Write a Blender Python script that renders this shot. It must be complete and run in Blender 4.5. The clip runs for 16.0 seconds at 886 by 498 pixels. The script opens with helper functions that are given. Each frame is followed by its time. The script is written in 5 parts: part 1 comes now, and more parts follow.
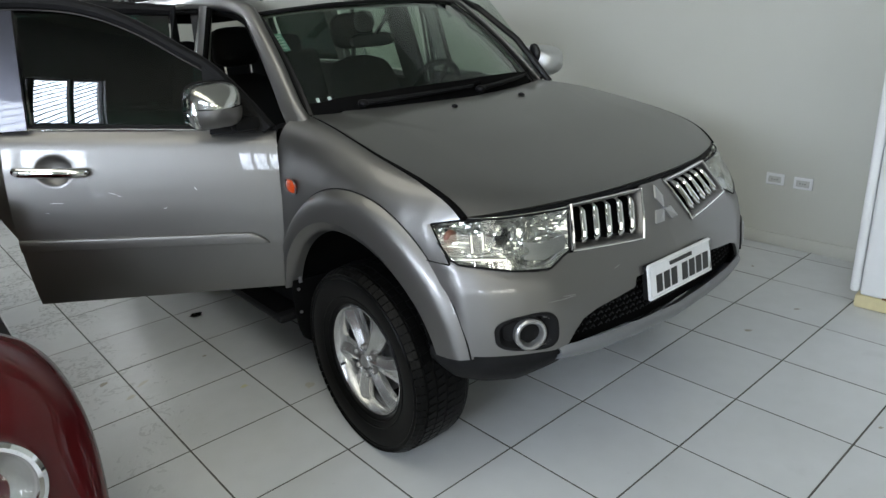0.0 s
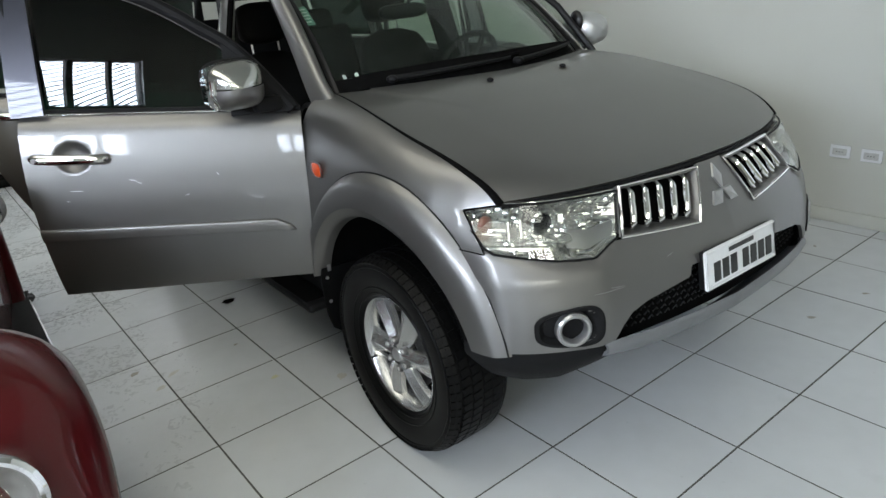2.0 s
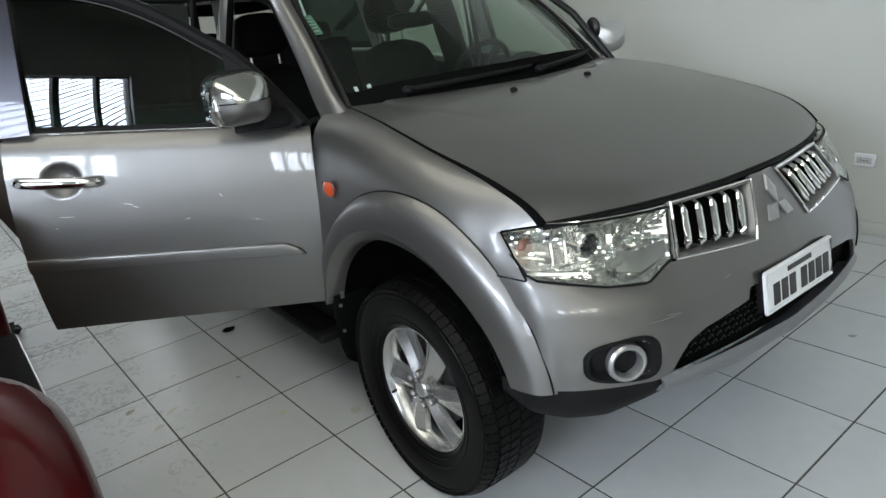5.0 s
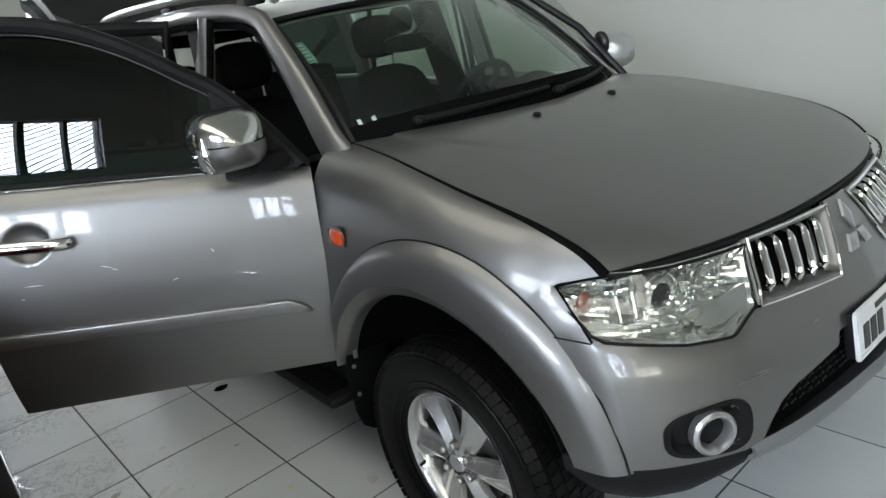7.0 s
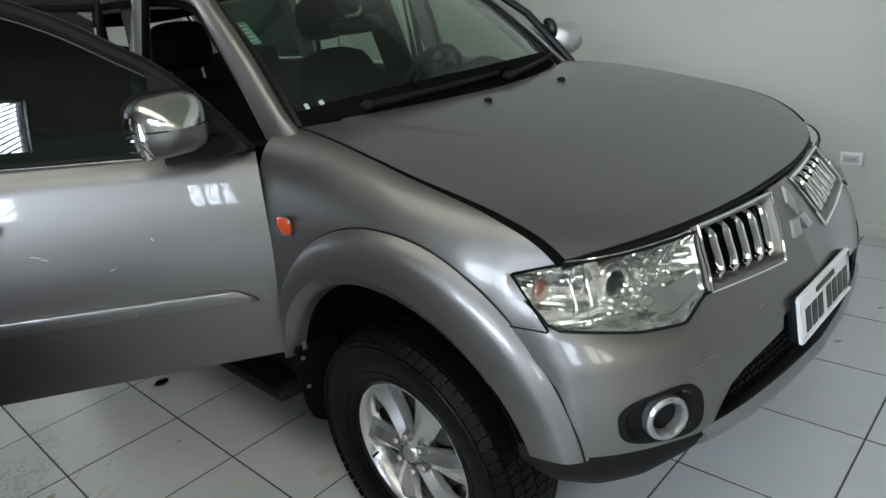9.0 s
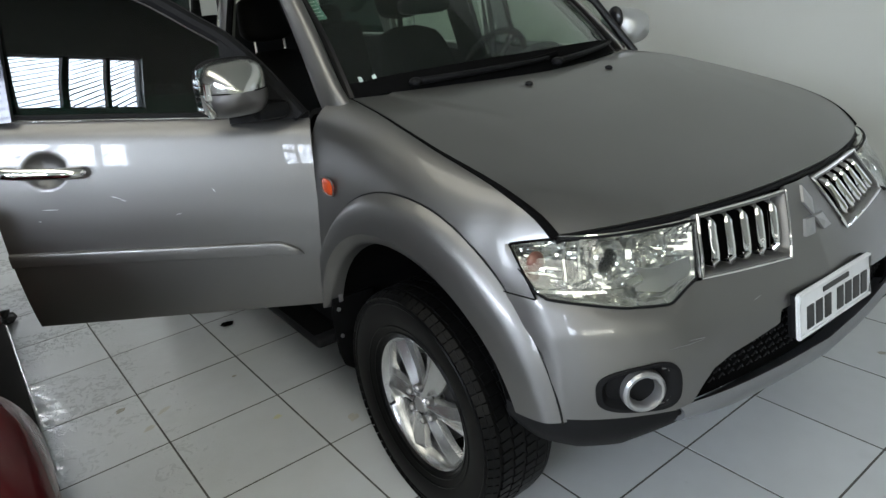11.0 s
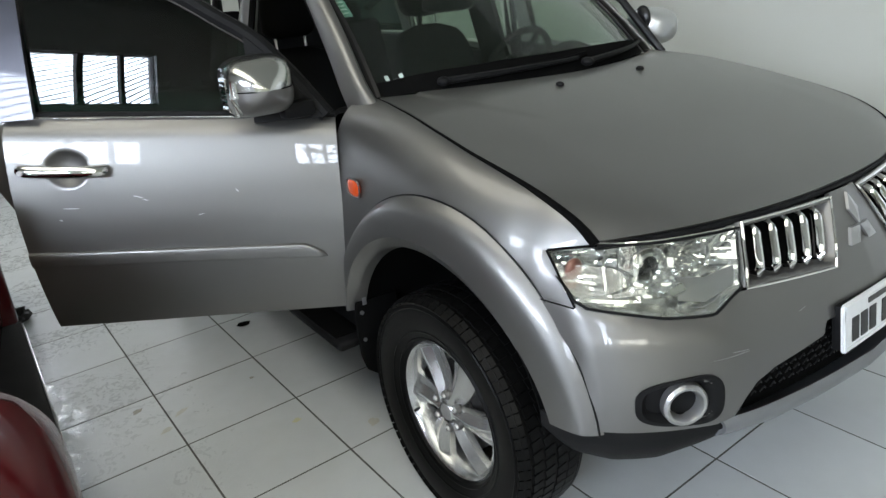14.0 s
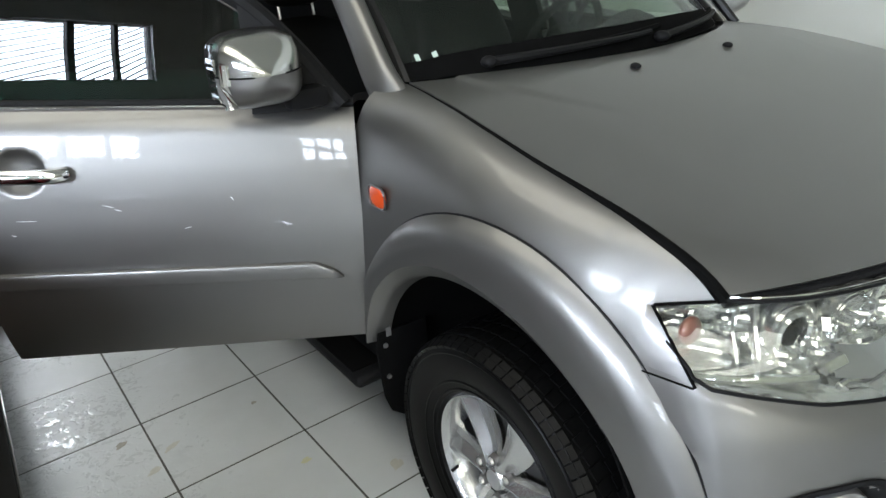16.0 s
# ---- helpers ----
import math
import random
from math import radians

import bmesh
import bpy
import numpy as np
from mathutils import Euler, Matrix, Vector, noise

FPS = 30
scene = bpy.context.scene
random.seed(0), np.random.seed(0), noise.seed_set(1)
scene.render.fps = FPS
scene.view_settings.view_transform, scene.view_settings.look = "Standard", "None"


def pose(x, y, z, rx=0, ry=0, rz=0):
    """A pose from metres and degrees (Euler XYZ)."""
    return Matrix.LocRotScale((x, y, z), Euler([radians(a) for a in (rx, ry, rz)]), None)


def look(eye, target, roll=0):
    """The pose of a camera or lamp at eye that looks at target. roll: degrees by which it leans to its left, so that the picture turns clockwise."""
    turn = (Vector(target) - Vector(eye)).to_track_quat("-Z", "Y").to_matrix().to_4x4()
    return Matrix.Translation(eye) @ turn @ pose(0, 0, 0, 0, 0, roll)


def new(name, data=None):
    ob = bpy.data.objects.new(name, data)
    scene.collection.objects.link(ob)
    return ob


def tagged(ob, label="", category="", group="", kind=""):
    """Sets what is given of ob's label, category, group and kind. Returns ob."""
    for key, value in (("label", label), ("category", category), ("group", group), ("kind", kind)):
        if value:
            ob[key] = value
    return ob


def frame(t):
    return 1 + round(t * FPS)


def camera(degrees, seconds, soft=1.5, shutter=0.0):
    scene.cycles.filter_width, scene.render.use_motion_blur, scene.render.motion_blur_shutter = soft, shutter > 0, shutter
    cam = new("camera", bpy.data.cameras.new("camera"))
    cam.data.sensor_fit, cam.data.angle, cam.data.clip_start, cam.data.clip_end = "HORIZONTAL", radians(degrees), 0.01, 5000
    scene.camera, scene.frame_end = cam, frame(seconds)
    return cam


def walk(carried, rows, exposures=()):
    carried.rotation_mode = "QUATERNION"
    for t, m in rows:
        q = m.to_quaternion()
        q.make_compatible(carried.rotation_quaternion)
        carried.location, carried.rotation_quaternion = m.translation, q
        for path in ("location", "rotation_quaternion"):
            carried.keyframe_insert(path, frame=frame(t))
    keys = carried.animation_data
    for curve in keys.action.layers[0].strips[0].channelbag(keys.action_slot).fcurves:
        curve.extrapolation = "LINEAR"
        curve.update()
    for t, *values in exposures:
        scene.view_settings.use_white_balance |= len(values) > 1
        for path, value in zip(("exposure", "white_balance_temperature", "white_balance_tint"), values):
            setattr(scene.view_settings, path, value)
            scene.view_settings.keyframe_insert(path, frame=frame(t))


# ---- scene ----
cam = camera(66.3, 16.0)
EXPOSURES = [(0, -0.35), (0.5, -0.42), (1.0, -0.43), (1.5, -0.32), (2.0, -0.18), (3.0, -0.05), (5.5, -0.23), (6.0, -0.23), (6.5, 0.06), (7.0, -0.21), (7.5, -0.21), (8.0, -0.22), (8.5, -0.36),
             (11.0, -0.31), (11.5, -0.01), (12.0, 0.08), (12.5, 0.45), (13.5, 0.19), (14.5, -0.16), (15.0, -0.21), (15.5, -0.01), (16.0, 0.21)]
PATH = [
    (0, (-2.081, -2.012, 1.642), (-0.889, -0.557, 0.963), -3.1),
    (0.5, (-2.039, -2.006, 1.642), (-0.906, -0.485, 1.008), -3.9),
    (1, (-1.989, -2.031, 1.641), (-0.935, -0.463, 0.984), -6.1),
    (1.5, (-1.956, -2.01, 1.63), (-0.91, -0.453, 0.935), -4.6),
    (2, (-1.95, -1.888, 1.613), (-0.871, -0.373, 0.877), -5.0),
    (2.5, (-1.997, -1.768, 1.63), (-0.903, -0.264, 0.896), -6.2),
    (3, (-1.989, -1.719, 1.649), (-0.921, -0.191, 0.927), -5.3),
    (3.2, (-1.987, -1.699, 1.644), (-0.941, -0.171, 0.889), -6.2),
    (5.3, (-1.907, -1.637, 1.574), (-0.79, -0.13, 0.882), -5.7),
    (5.5, (-1.887, -1.603, 1.587), (-0.783, -0.087, 0.893), -6.2),
    (6, (-1.786, -1.539, 1.584), (-0.817, 0.078, 0.916), -6.0),
    (6.5, (-1.791, -1.451, 1.584), (-0.787, 0.135, 0.893), -6.3),
    (7, (-1.853, -1.336, 1.585), (-0.673, 0.142, 0.933), -8.1),
    (7.5, (-1.875, -1.278, 1.589), (-0.681, 0.177, 0.914), -6.8),
    (8, (-1.868, -1.289, 1.581), (-0.637, 0.14, 0.916), -8.1),
    (8.5, (-1.868, -1.308, 1.583), (-0.615, 0.099, 0.912), -7.2),
    (8.7, (-1.861, -1.295, 1.581), (-0.573, 0.063, 0.873), -6.8),
    (10.8, (-1.806, -1.481, 1.587), (-0.669, -0.006, 0.858), -5.7),
    (11, (-1.804, -1.541, 1.581), (-0.732, -0.021, 0.847), -4.7),
    (11.5, (-1.826, -1.589, 1.593), (-0.868, 0.013, 0.874), -6.1),
    (12, (-1.821, -1.537, 1.593), (-0.852, 0.044, 0.843), -4.6),
    (12.5, (-1.831, -1.516, 1.574), (-0.848, 0.064, 0.842), -2.6),
    (13, (-1.833, -1.538, 1.589), (-0.86, 0.062, 0.886), -3.0),
    (13.5, (-1.831, -1.538, 1.586), (-0.85, 0.049, 0.865), -3.9),
    (14, (-1.825, -1.46, 1.583), (-0.771, 0.071, 0.846), -4.3),
    (14.5, (-1.843, -1.361, 1.578), (-0.649, 0.052, 0.82), -4.5),
    (15, (-1.841, -1.286, 1.582), (-0.638, 0.096, 0.78), -4.8),
    (15.5, (-1.738, -1.148, 1.583), (-0.623, 0.285, 0.746), -4.4),
    (16, (-1.645, -1.031, 1.561), (-0.626, 0.483, 0.743), -4.3),
]
walk(cam, [(t, look(eye, target, roll)) for t, eye, target, roll in PATH], EXPOSURES)

# ---- light ----
YAW = 1.5                                  # the room stands turned by this against the parked car
ROOM = pose(0, 0, 0, 0, 0, YAW)
world = bpy.data.worlds.new("world")
scene.world = world
world.use_nodes = True
wn = world.node_tree
sky = wn.nodes.new("ShaderNodeTexSky")
sky.sky_type, sky.sun_disc = "NISHITA", False
sky.sun_elevation, sky.sun_rotation = radians(50), radians(-120)
wn.nodes["Background"].inputs[1].default_value = 0.12
wn.links.new(sky.outputs[0], wn.nodes["Background"].inputs[0])


def area_lamp(name, m, sx, sy, watts, colour=(1, 1, 1)):
    data = bpy.data.lights.new(name, "AREA")
    data.shape, data.size, data.size_y, data.energy, data.color = "RECTANGLE", sx, sy, watts, colour
    lamp = new(name, data)
    lamp.matrix_world = m
    return lamp


LEFT, RIGHT, BACK, FRONT, CEIL = -6.6, 2.355, 7.0, -8.6, 5.2
WIN_Y = [(-3.86, -1.75), (-8.38, -6.94), (-1.60, -0.80), (-0.60, 0.20)]      # openings in the left wall
WIN_Z = (2.12, 3.42)
BWIN = (0.0, 1.9, 1.93, 3.3)                           # opening in the back wall: x0, x1, z0, z1
for a, b in WIN_Y:
    area_lamp("window_light", ROOM @ look((LEFT - 0.16, (a + b) / 2, 2.77), (0, (a + b) / 2, 2.77)), b - a, 1.24, (190 if b < -1.7 else 100) * (b - a), (0.84, 0.95, 1.135))
HWIN = (-2.75, -1.45, 2.35, 4.1)                          # tall opening further along the back wall
area_lamp("window_light", ROOM @ look((-2.1, BACK + 0.16, 3.22), (-2.1, 0, 3.22)), 1.3, 1.75, 85, (0.90, 0.97, 1.10))
area_lamp("window_light", ROOM @ look((0.8, BACK + 0.16, 2.6), (0.8, 0, 2.6)), 2.0, 1.3, 130, (0.92, 0.97, 1.05))
FILL_WIN_X = [(-5.6, -4.9), (-4.8, -4.1), (-4.0, -3.3)]                 # unseen openings added in the front wall; warm fill for the car's nose
for a, b in FILL_WIN_X:
    area_lamp("window_light", ROOM @ look(((a + b) / 2, FRONT - 0.16, 2.77), ((a + b) / 2, 0, 2.77)), b - a - 0.06, 1.24, 40, (1.0, 0.95, 0.76))
FILL_PANELS = [(-3.1, -5.6), (-3.1, -1.7), (-3.1, 1.9)]          # translucent roof sheets, unseen, added as fill from above
for x, y in FILL_PANELS:
    area_lamp("roof_fill_light", ROOM @ look((x, y, CEIL - 0.16), (x, y, 0)), 2.3, 3.3, 66, (1.0, 0.97, 0.82))


# ---- materials ----
def mat(name, colour, rough=0.5, metal=0.0, coat=0.0, var=0.0, scale=8.0, bump=0.0, bscale=60.0, spec=0.5, emit=None, rvar=0.0):
    """A principled surface: colour wanders by var at the given scale, with fine relief."""
    m = bpy.data.materials.new(name)
    m.use_nodes = True
    nt = m.node_tree
    p = nt.nodes["Principled BSDF"]
    p.inputs["Base Color"].default_value = (*colour, 1)
    p.inputs["Roughness"].default_value, p.inputs["Metallic"].default_value = rough, metal
    p.inputs["Coat Weight"].default_value, p.inputs["Coat Roughness"].default_value = coat, 0.03
    p.inputs["Specular IOR Level"].default_value = spec
    geo = nt.nodes.new("ShaderNodeTexCoord")
    if var:
        n = nt.nodes.new("ShaderNodeTexNoise")
        n.inputs["Scale"].default_value, n.inputs["Detail"].default_value = scale, 6
        r = nt.nodes.new("ShaderNodeMapRange")
        r.inputs["To Min"].default_value, r.inputs["To Max"].default_value = 1 - var, 1 + var
        mul = nt.nodes.new("ShaderNodeMix")
        mul.data_type, mul.blend_type = "RGBA", "MULTIPLY"
        mul.inputs["Factor"].default_value = 1
        mul.inputs["A"].default_value = (*colour, 1)
        nt.links.new(geo.outputs["Object"], n.inputs["Vector"])
        nt.links.new(n.outputs["Fac"], r.inputs["Value"])
        nt.links.new(r.outputs[0], mul.inputs["B"])
        nt.links.new(mul.outputs["Result"], p.inputs["Base Color"])
        if rvar:
            q = nt.nodes.new("ShaderNodeMapRange")
            q.inputs["To Min"].default_value, q.inputs["To Max"].default_value = rough - rvar, rough + rvar
            nt.links.new(n.outputs["Fac"], q.inputs["Value"])
            nt.links.new(q.outputs[0], p.inputs["Roughness"])
    if bump:
        n2 = nt.nodes.new("ShaderNodeTexNoise")
        n2.inputs["Scale"].default_value, n2.inputs["Detail"].default_value = bscale, 4
        b = nt.nodes.new("ShaderNodeBump")
        b.inputs["Strength"].default_value, b.inputs["Distance"].default_value = bump, 0.004
        nt.links.new(geo.outputs["Object"], n2.inputs["Vector"])
        nt.links.new(n2.outputs["Fac"], b.inputs["Height"])
        nt.links.new(b.outputs[0], p.inputs["Normal"])
    if emit:
        p.inputs["Emission Color"].default_value = (*colour, 1)
        p.inputs["Emission Strength"].default_value = emit
    return m


def thin_glass(name, tint, gloss=1.0, rough=0.0):
    """A thin pane: tinted see-through with mirror gloss by Fresnel."""
    m = bpy.data.materials.new(name)
    m.use_nodes = True
    nt = m.node_tree
    nt.nodes.remove(nt.nodes["Principled BSDF"])
    out = nt.nodes["Material Output"]
    tr, gl, mx, fr = (nt.nodes.new(k) for k in ("ShaderNodeBsdfTransparent", "ShaderNodeBsdfGlossy", "ShaderNodeMixShader", "ShaderNodeLayerWeight"))
    tr.inputs[0].default_value = (*tint, 1)
    gl.inputs["Color"].default_value = (gloss, gloss, gloss, 1)
    gl.inputs["Roughness"].default_value = rough
    fr.inputs[0].default_value = 0.5
    pw, ma = nt.nodes.new("ShaderNodeMath"), nt.nodes.new("ShaderNodeMath")
    pw.operation, ma.operation = "POWER", "MULTIPLY_ADD"
    pw.inputs[1].default_value, ma.inputs[1].default_value, ma.inputs[2].default_value = 5.0, 0.96, 0.04
    nt.links.new(fr.outputs["Facing"], pw.inputs[0])
    nt.links.new(pw.outputs[0], ma.inputs[0])
    nt.links.new(ma.outputs[0], mx.inputs[0])
    nt.links.new(tr.outputs[0], mx.inputs[1])
    nt.links.new(gl.outputs[0], mx.inputs[2])
    nt.links.new(mx.outputs[0], out.inputs[0])
    return m


def paint(name, colour, metal, rough, flake):
    """Car paint: a base with fine metal flakes under clear lacquer, lightly uneven as real lacquer is."""
    m = mat(name, colour, rough, metal, 1.0, 0.04, 3.0)
    nt = m.node_tree
    p = nt.nodes["Principled BSDF"]
    p.inputs["Coat Roughness"].default_value, p.inputs["Coat Weight"].default_value = 0.015, 0.52
    tc = nt.nodes.new("ShaderNodeTexCoord")
    if flake:
        v = nt.nodes.new("ShaderNodeTexVoronoi")
        v.inputs["Scale"].default_value = 900
        b = nt.nodes.new("ShaderNodeBump")
        b.inputs["Strength"].default_value, b.inputs["Distance"].default_value = flake, 0.0005
        nt.links.new(tc.outputs["Object"], v.inputs["Vector"])
        nt.links.new(v.outputs["Distance"], b.inputs["Height"])
        nt.links.new(b.outputs[0], p.inputs["Normal"])
    n = nt.nodes.new("ShaderNodeTexNoise")
    n.inputs["Scale"].default_value = 14
    b2 = nt.nodes.new("ShaderNodeBump")
    b2.inputs["Strength"].default_value, b2.inputs["Distance"].default_value = 0.012, 0.002
    nt.links.new(tc.outputs["Object"], n.inputs["Vector"])
    nt.links.new(n.outputs["Fac"], b2.inputs["Height"])
    nt.links.new(b2.outputs[0], p.inputs["Coat Normal"])
    return m


SILVER = paint("grey_metallic_paint", (0.200, 0.196, 0.189), 0.95, 0.45, 0.12)
RED = paint("dark_red_paint", (0.080, 0.007, 0.009), 0.0, 0.5, 0.0)
RED.node_tree.nodes["Principled BSDF"].inputs["Coat Weight"].default_value = 0.65
RED.node_tree.nodes["Principled BSDF"].inputs["Specular IOR Level"].default_value = 0.05
LAMPCHROME = mat("lamp_reflector", (0.68, 0.68, 0.66), 0.10, 0.90, var=0.06, scale=40)
LAMPBOWL = mat("bright_bowl", (0.52, 0.52, 0.51), 0.30, 0.55, var=0.05)
CHROME = mat("chrome", (0.82, 0.82, 0.82), 0.06, 1.0)
SATIN = mat("satin_silver", (0.38, 0.38, 0.38), 0.3, 0.8, var=0.05, bump=0.02, bscale=300)
SKID = mat("silver_grey_plastic", (0.185, 0.19, 0.20), 0.42, 0.45, var=0.05, bump=0.03, bscale=400)
ALLOY = mat("silver_alloy", (0.46, 0.46, 0.45), 0.26, 0.85, 0.3, var=0.06, scale=20)
RUBBER = mat("tyre_rubber", (0.003, 0.003, 0.003), 0.34, var=0.3, scale=14, bump=0.06, bscale=160, rvar=0.10, spec=0.09)
PLASTIC = mat("black_plastic", (0.007, 0.007, 0.0075), 0.55, spec=0.12, var=0.2, scale=20, bump=0.12, bscale=500)
GLOSSBLACK = mat("gloss_black", (0.008, 0.008, 0.009), 0.3, spec=0.35, var=0.1)
LINER = mat("dull_black", (0.0028, 0.0028, 0.0028), 0.85, spec=0.05, var=0.3, scale=12, bump=0.2, bscale=80)
FABRIC = mat("dark_seat_leather", (0.0045, 0.0045, 0.0045), 0.65, spec=0.12, var=0.2, scale=30, bump=0.25, bscale=350)
PILLARGREY = mat("dark_grey_metallic", (0.030, 0.030, 0.036), 0.30, 0.8, 0.35, var=0.05)
TRIM = mat("grey_trim", (0.06, 0.06, 0.058), 0.7, var=0.1, bump=0.1, bscale=300)
HEADLINER = mat("headliner", (0.42, 0.41, 0.39), 0.9, var=0.05, bump=0.1, bscale=300)
AMBER = mat("amber_lens", (0.50, 0.058, 0.010), 0.15, coat=1.0, var=0.1, scale=60)
AMBERCLEAR = mat("brown_orange_bulb", (0.19, 0.085, 0.060), 0.35, 0.15, 0.5, var=0.15, scale=40)
GREENSTICK = mat("pale_green_sticker", (0.22, 0.36, 0.30), 0.6, var=0.1, scale=80)
WHITEPAPER = mat("white_paper", (0.75, 0.75, 0.74), 0.6, var=0.05, scale=50)
PLATE = mat("plate_grey", (0.74, 0.75, 0.76), 0.35, 0.1, 0.3, var=0.08, scale=30, bump=0.03)
INK = mat("black_ink", (0.015, 0.015, 0.015), 0.4, var=0.1)
WALL = mat("white_wall_paint", (0.485, 0.49, 0.445), 0.65, var=0.04, scale=1.3, bump=0.12, bscale=90)
# backlit wall out of view: its dimness is put into this grey
DARKWALL = mat("dimmed_wall_grey", (0.30, 0.305, 0.30), 0.85, var=0.15, scale=2.0, bump=0.2, bscale=60)
# olive tint of the unseen front wall, added to warm light bounced onto the nose
BOUNCEWALL = mat("olive_bounce_tint", (0.37, 0.375, 0.29), 0.85, var=0.15, scale=2.0, bump=0.2, bscale=60)
CEILP = mat("grey_ceiling", (0.30, 0.30, 0.265), 0.8, var=0.03, bump=0.1)
APPLIANCE = mat("white_enamel", (0.72, 0.73, 0.74), 0.28, coat=0.5, var=0.02)
CREAM = mat("cream_plastic", (0.62, 0.55, 0.33), 0.5, var=0.1, scale=30)
RUST = mat("rust", (0.20, 0.09, 0.04), 0.9, var=0.4, scale=60, bump=0.3)
GROUT = mat("dark_grout", (0.080, 0.078, 0.070), 0.9, var=0.3, scale=9, bump=0.3, bscale=200)
SCREEN = thin_glass("windscreen_glass", (0.66, 0.75, 0.69))
TINTED = thin_glass("tinted_glass", (0.09, 0.17, 0.15))
LENS = thin_glass("clear_lens", (0.95, 0.96, 0.95), 1.0, 0.0)


CAPCHROME = mat("brushed_cap_chrome", (0.62, 0.62, 0.60), 0.20, 1.0, var=0.05)
DULLCHROME = mat("dull_chrome", (0.52, 0.53, 0.53), 0.38, 0.75, var=0.03)
DARKLENS = mat("dark_lens", (0.004, 0.004, 0.005), 0.06, spec=0.5)


# ---- builders ----
def spl(x, xs, ys):
    """A smooth monotone curve through a few given values."""
    xs, ys = np.asarray(xs, float), np.asarray(ys, float)
    h, d = np.diff(xs), np.diff(ys) / np.diff(xs)
    m = np.zeros(len(xs))
    m[0], m[-1] = d[0], d[-1]
    for k in range(1, len(xs) - 1):
        if d[k - 1] * d[k] > 0:
            w1, w2 = 2 * h[k] + h[k - 1], h[k] + 2 * h[k - 1]
            m[k] = (w1 + w2) / (w1 / d[k - 1] + w2 / d[k])
    x = min(max(x, xs[0]), xs[-1])
    k = min(max(int(np.searchsorted(xs, x)) - 1, 0), len(xs) - 2)
    t = (x - xs[k]) / h[k]
    return float((1 + 2 * t) * (1 - t) ** 2 * ys[k] + t * (1 - t) ** 2 * h[k] * m[k] + t * t * (3 - 2 * t) * ys[k + 1] + t * t * (t - 1) * h[k] * m[k + 1])


def lin(x, xs, ys):
    return float(np.interp(x, xs, ys))


def patch(fn, nu, nv, thick=0.0, flip=False, close_u=False):
    """A sheet of points fn(u, v), u and v from 0 to 1, given a thickness inwards."""
    bm = bmesh.new()
    rows = [[bm.verts.new(fn(i / nu, j / nv)) for j in range(nv + 1)] for i in range(nu if close_u else nu + 1)]
    n = len(rows)
    for i in range(nu):
        for j in range(nv):
            q = [rows[i][j], rows[(i + 1) % n][j], rows[(i + 1) % n][j + 1], rows[i][j + 1]]
            bm.faces.new(q[::-1] if flip else q)
    if thick:
        bm.normal_update()
        outer, faces = bm.verts[:], bm.faces[:]
        rim = [e for e in bm.edges if e.is_boundary]
        under = {}
        for v in outer:
            n = sum((f.normal for f in v.link_faces if f.calc_area() > 1e-10), Vector())
            under[v] = v.co - (n.normalized() if n.length > 1e-6 else Vector((0, 0, 0))) * thick
        inner = {v: bm.verts.new(c) for v, c in under.items()}
        for f in faces:
            bm.faces.new([inner[v] for v in reversed(f.verts)])
        for e in rim:
            lp = e.link_loops[0]
            a, b = lp.vert, lp.link_loop_next.vert
            bm.faces.new([b, a, inner[a], inner[b]])
    return bm


def prism(outline, depth, axis="x", base=0.0, bevel=0.0):
    """A flat outline drawn out along an axis from base to base + depth."""
    bm = bmesh.new()

    def put(p, a):
        return {"x": (a, p[0], p[1]), "y": (p[0], a, p[1]), "z": (p[0], p[1], a)}[axis]

    lo, hi = [bm.verts.new(put(p, base)) for p in outline], [bm.verts.new(put(p, base + depth)) for p in outline]
    n = len(outline)
    bm.faces.new(lo[::-1])
    bm.faces.new(hi)
    for k in range(n):
        bm.faces.new([lo[k], lo[(k + 1) % n], hi[(k + 1) % n], hi[k]])
    bmesh.ops.recalc_face_normals(bm, faces=bm.faces[:])
    if bevel:
        bmesh.ops.bevel(bm, geom=bm.edges[:], offset=bevel, segments=2, affect="EDGES", profile=0.6)
    return bm


def box(x0, x1, y0, y1, z0, z1, bevel=0.0, seg=2):
    bm = bmesh.new()
    bmesh.ops.create_cube(bm, size=1)
    for v in bm.verts:
        v.co = Vector((x0 + (v.co.x + 0.5) * (x1 - x0), y0 + (v.co.y + 0.5) * (y1 - y0), z0 + (v.co.z + 0.5) * (z1 - z0)))
    if bevel:
        bmesh.ops.bevel(bm, geom=bm.edges[:], offset=bevel, segments=seg, affect="EDGES", profile=0.5)
    return bm


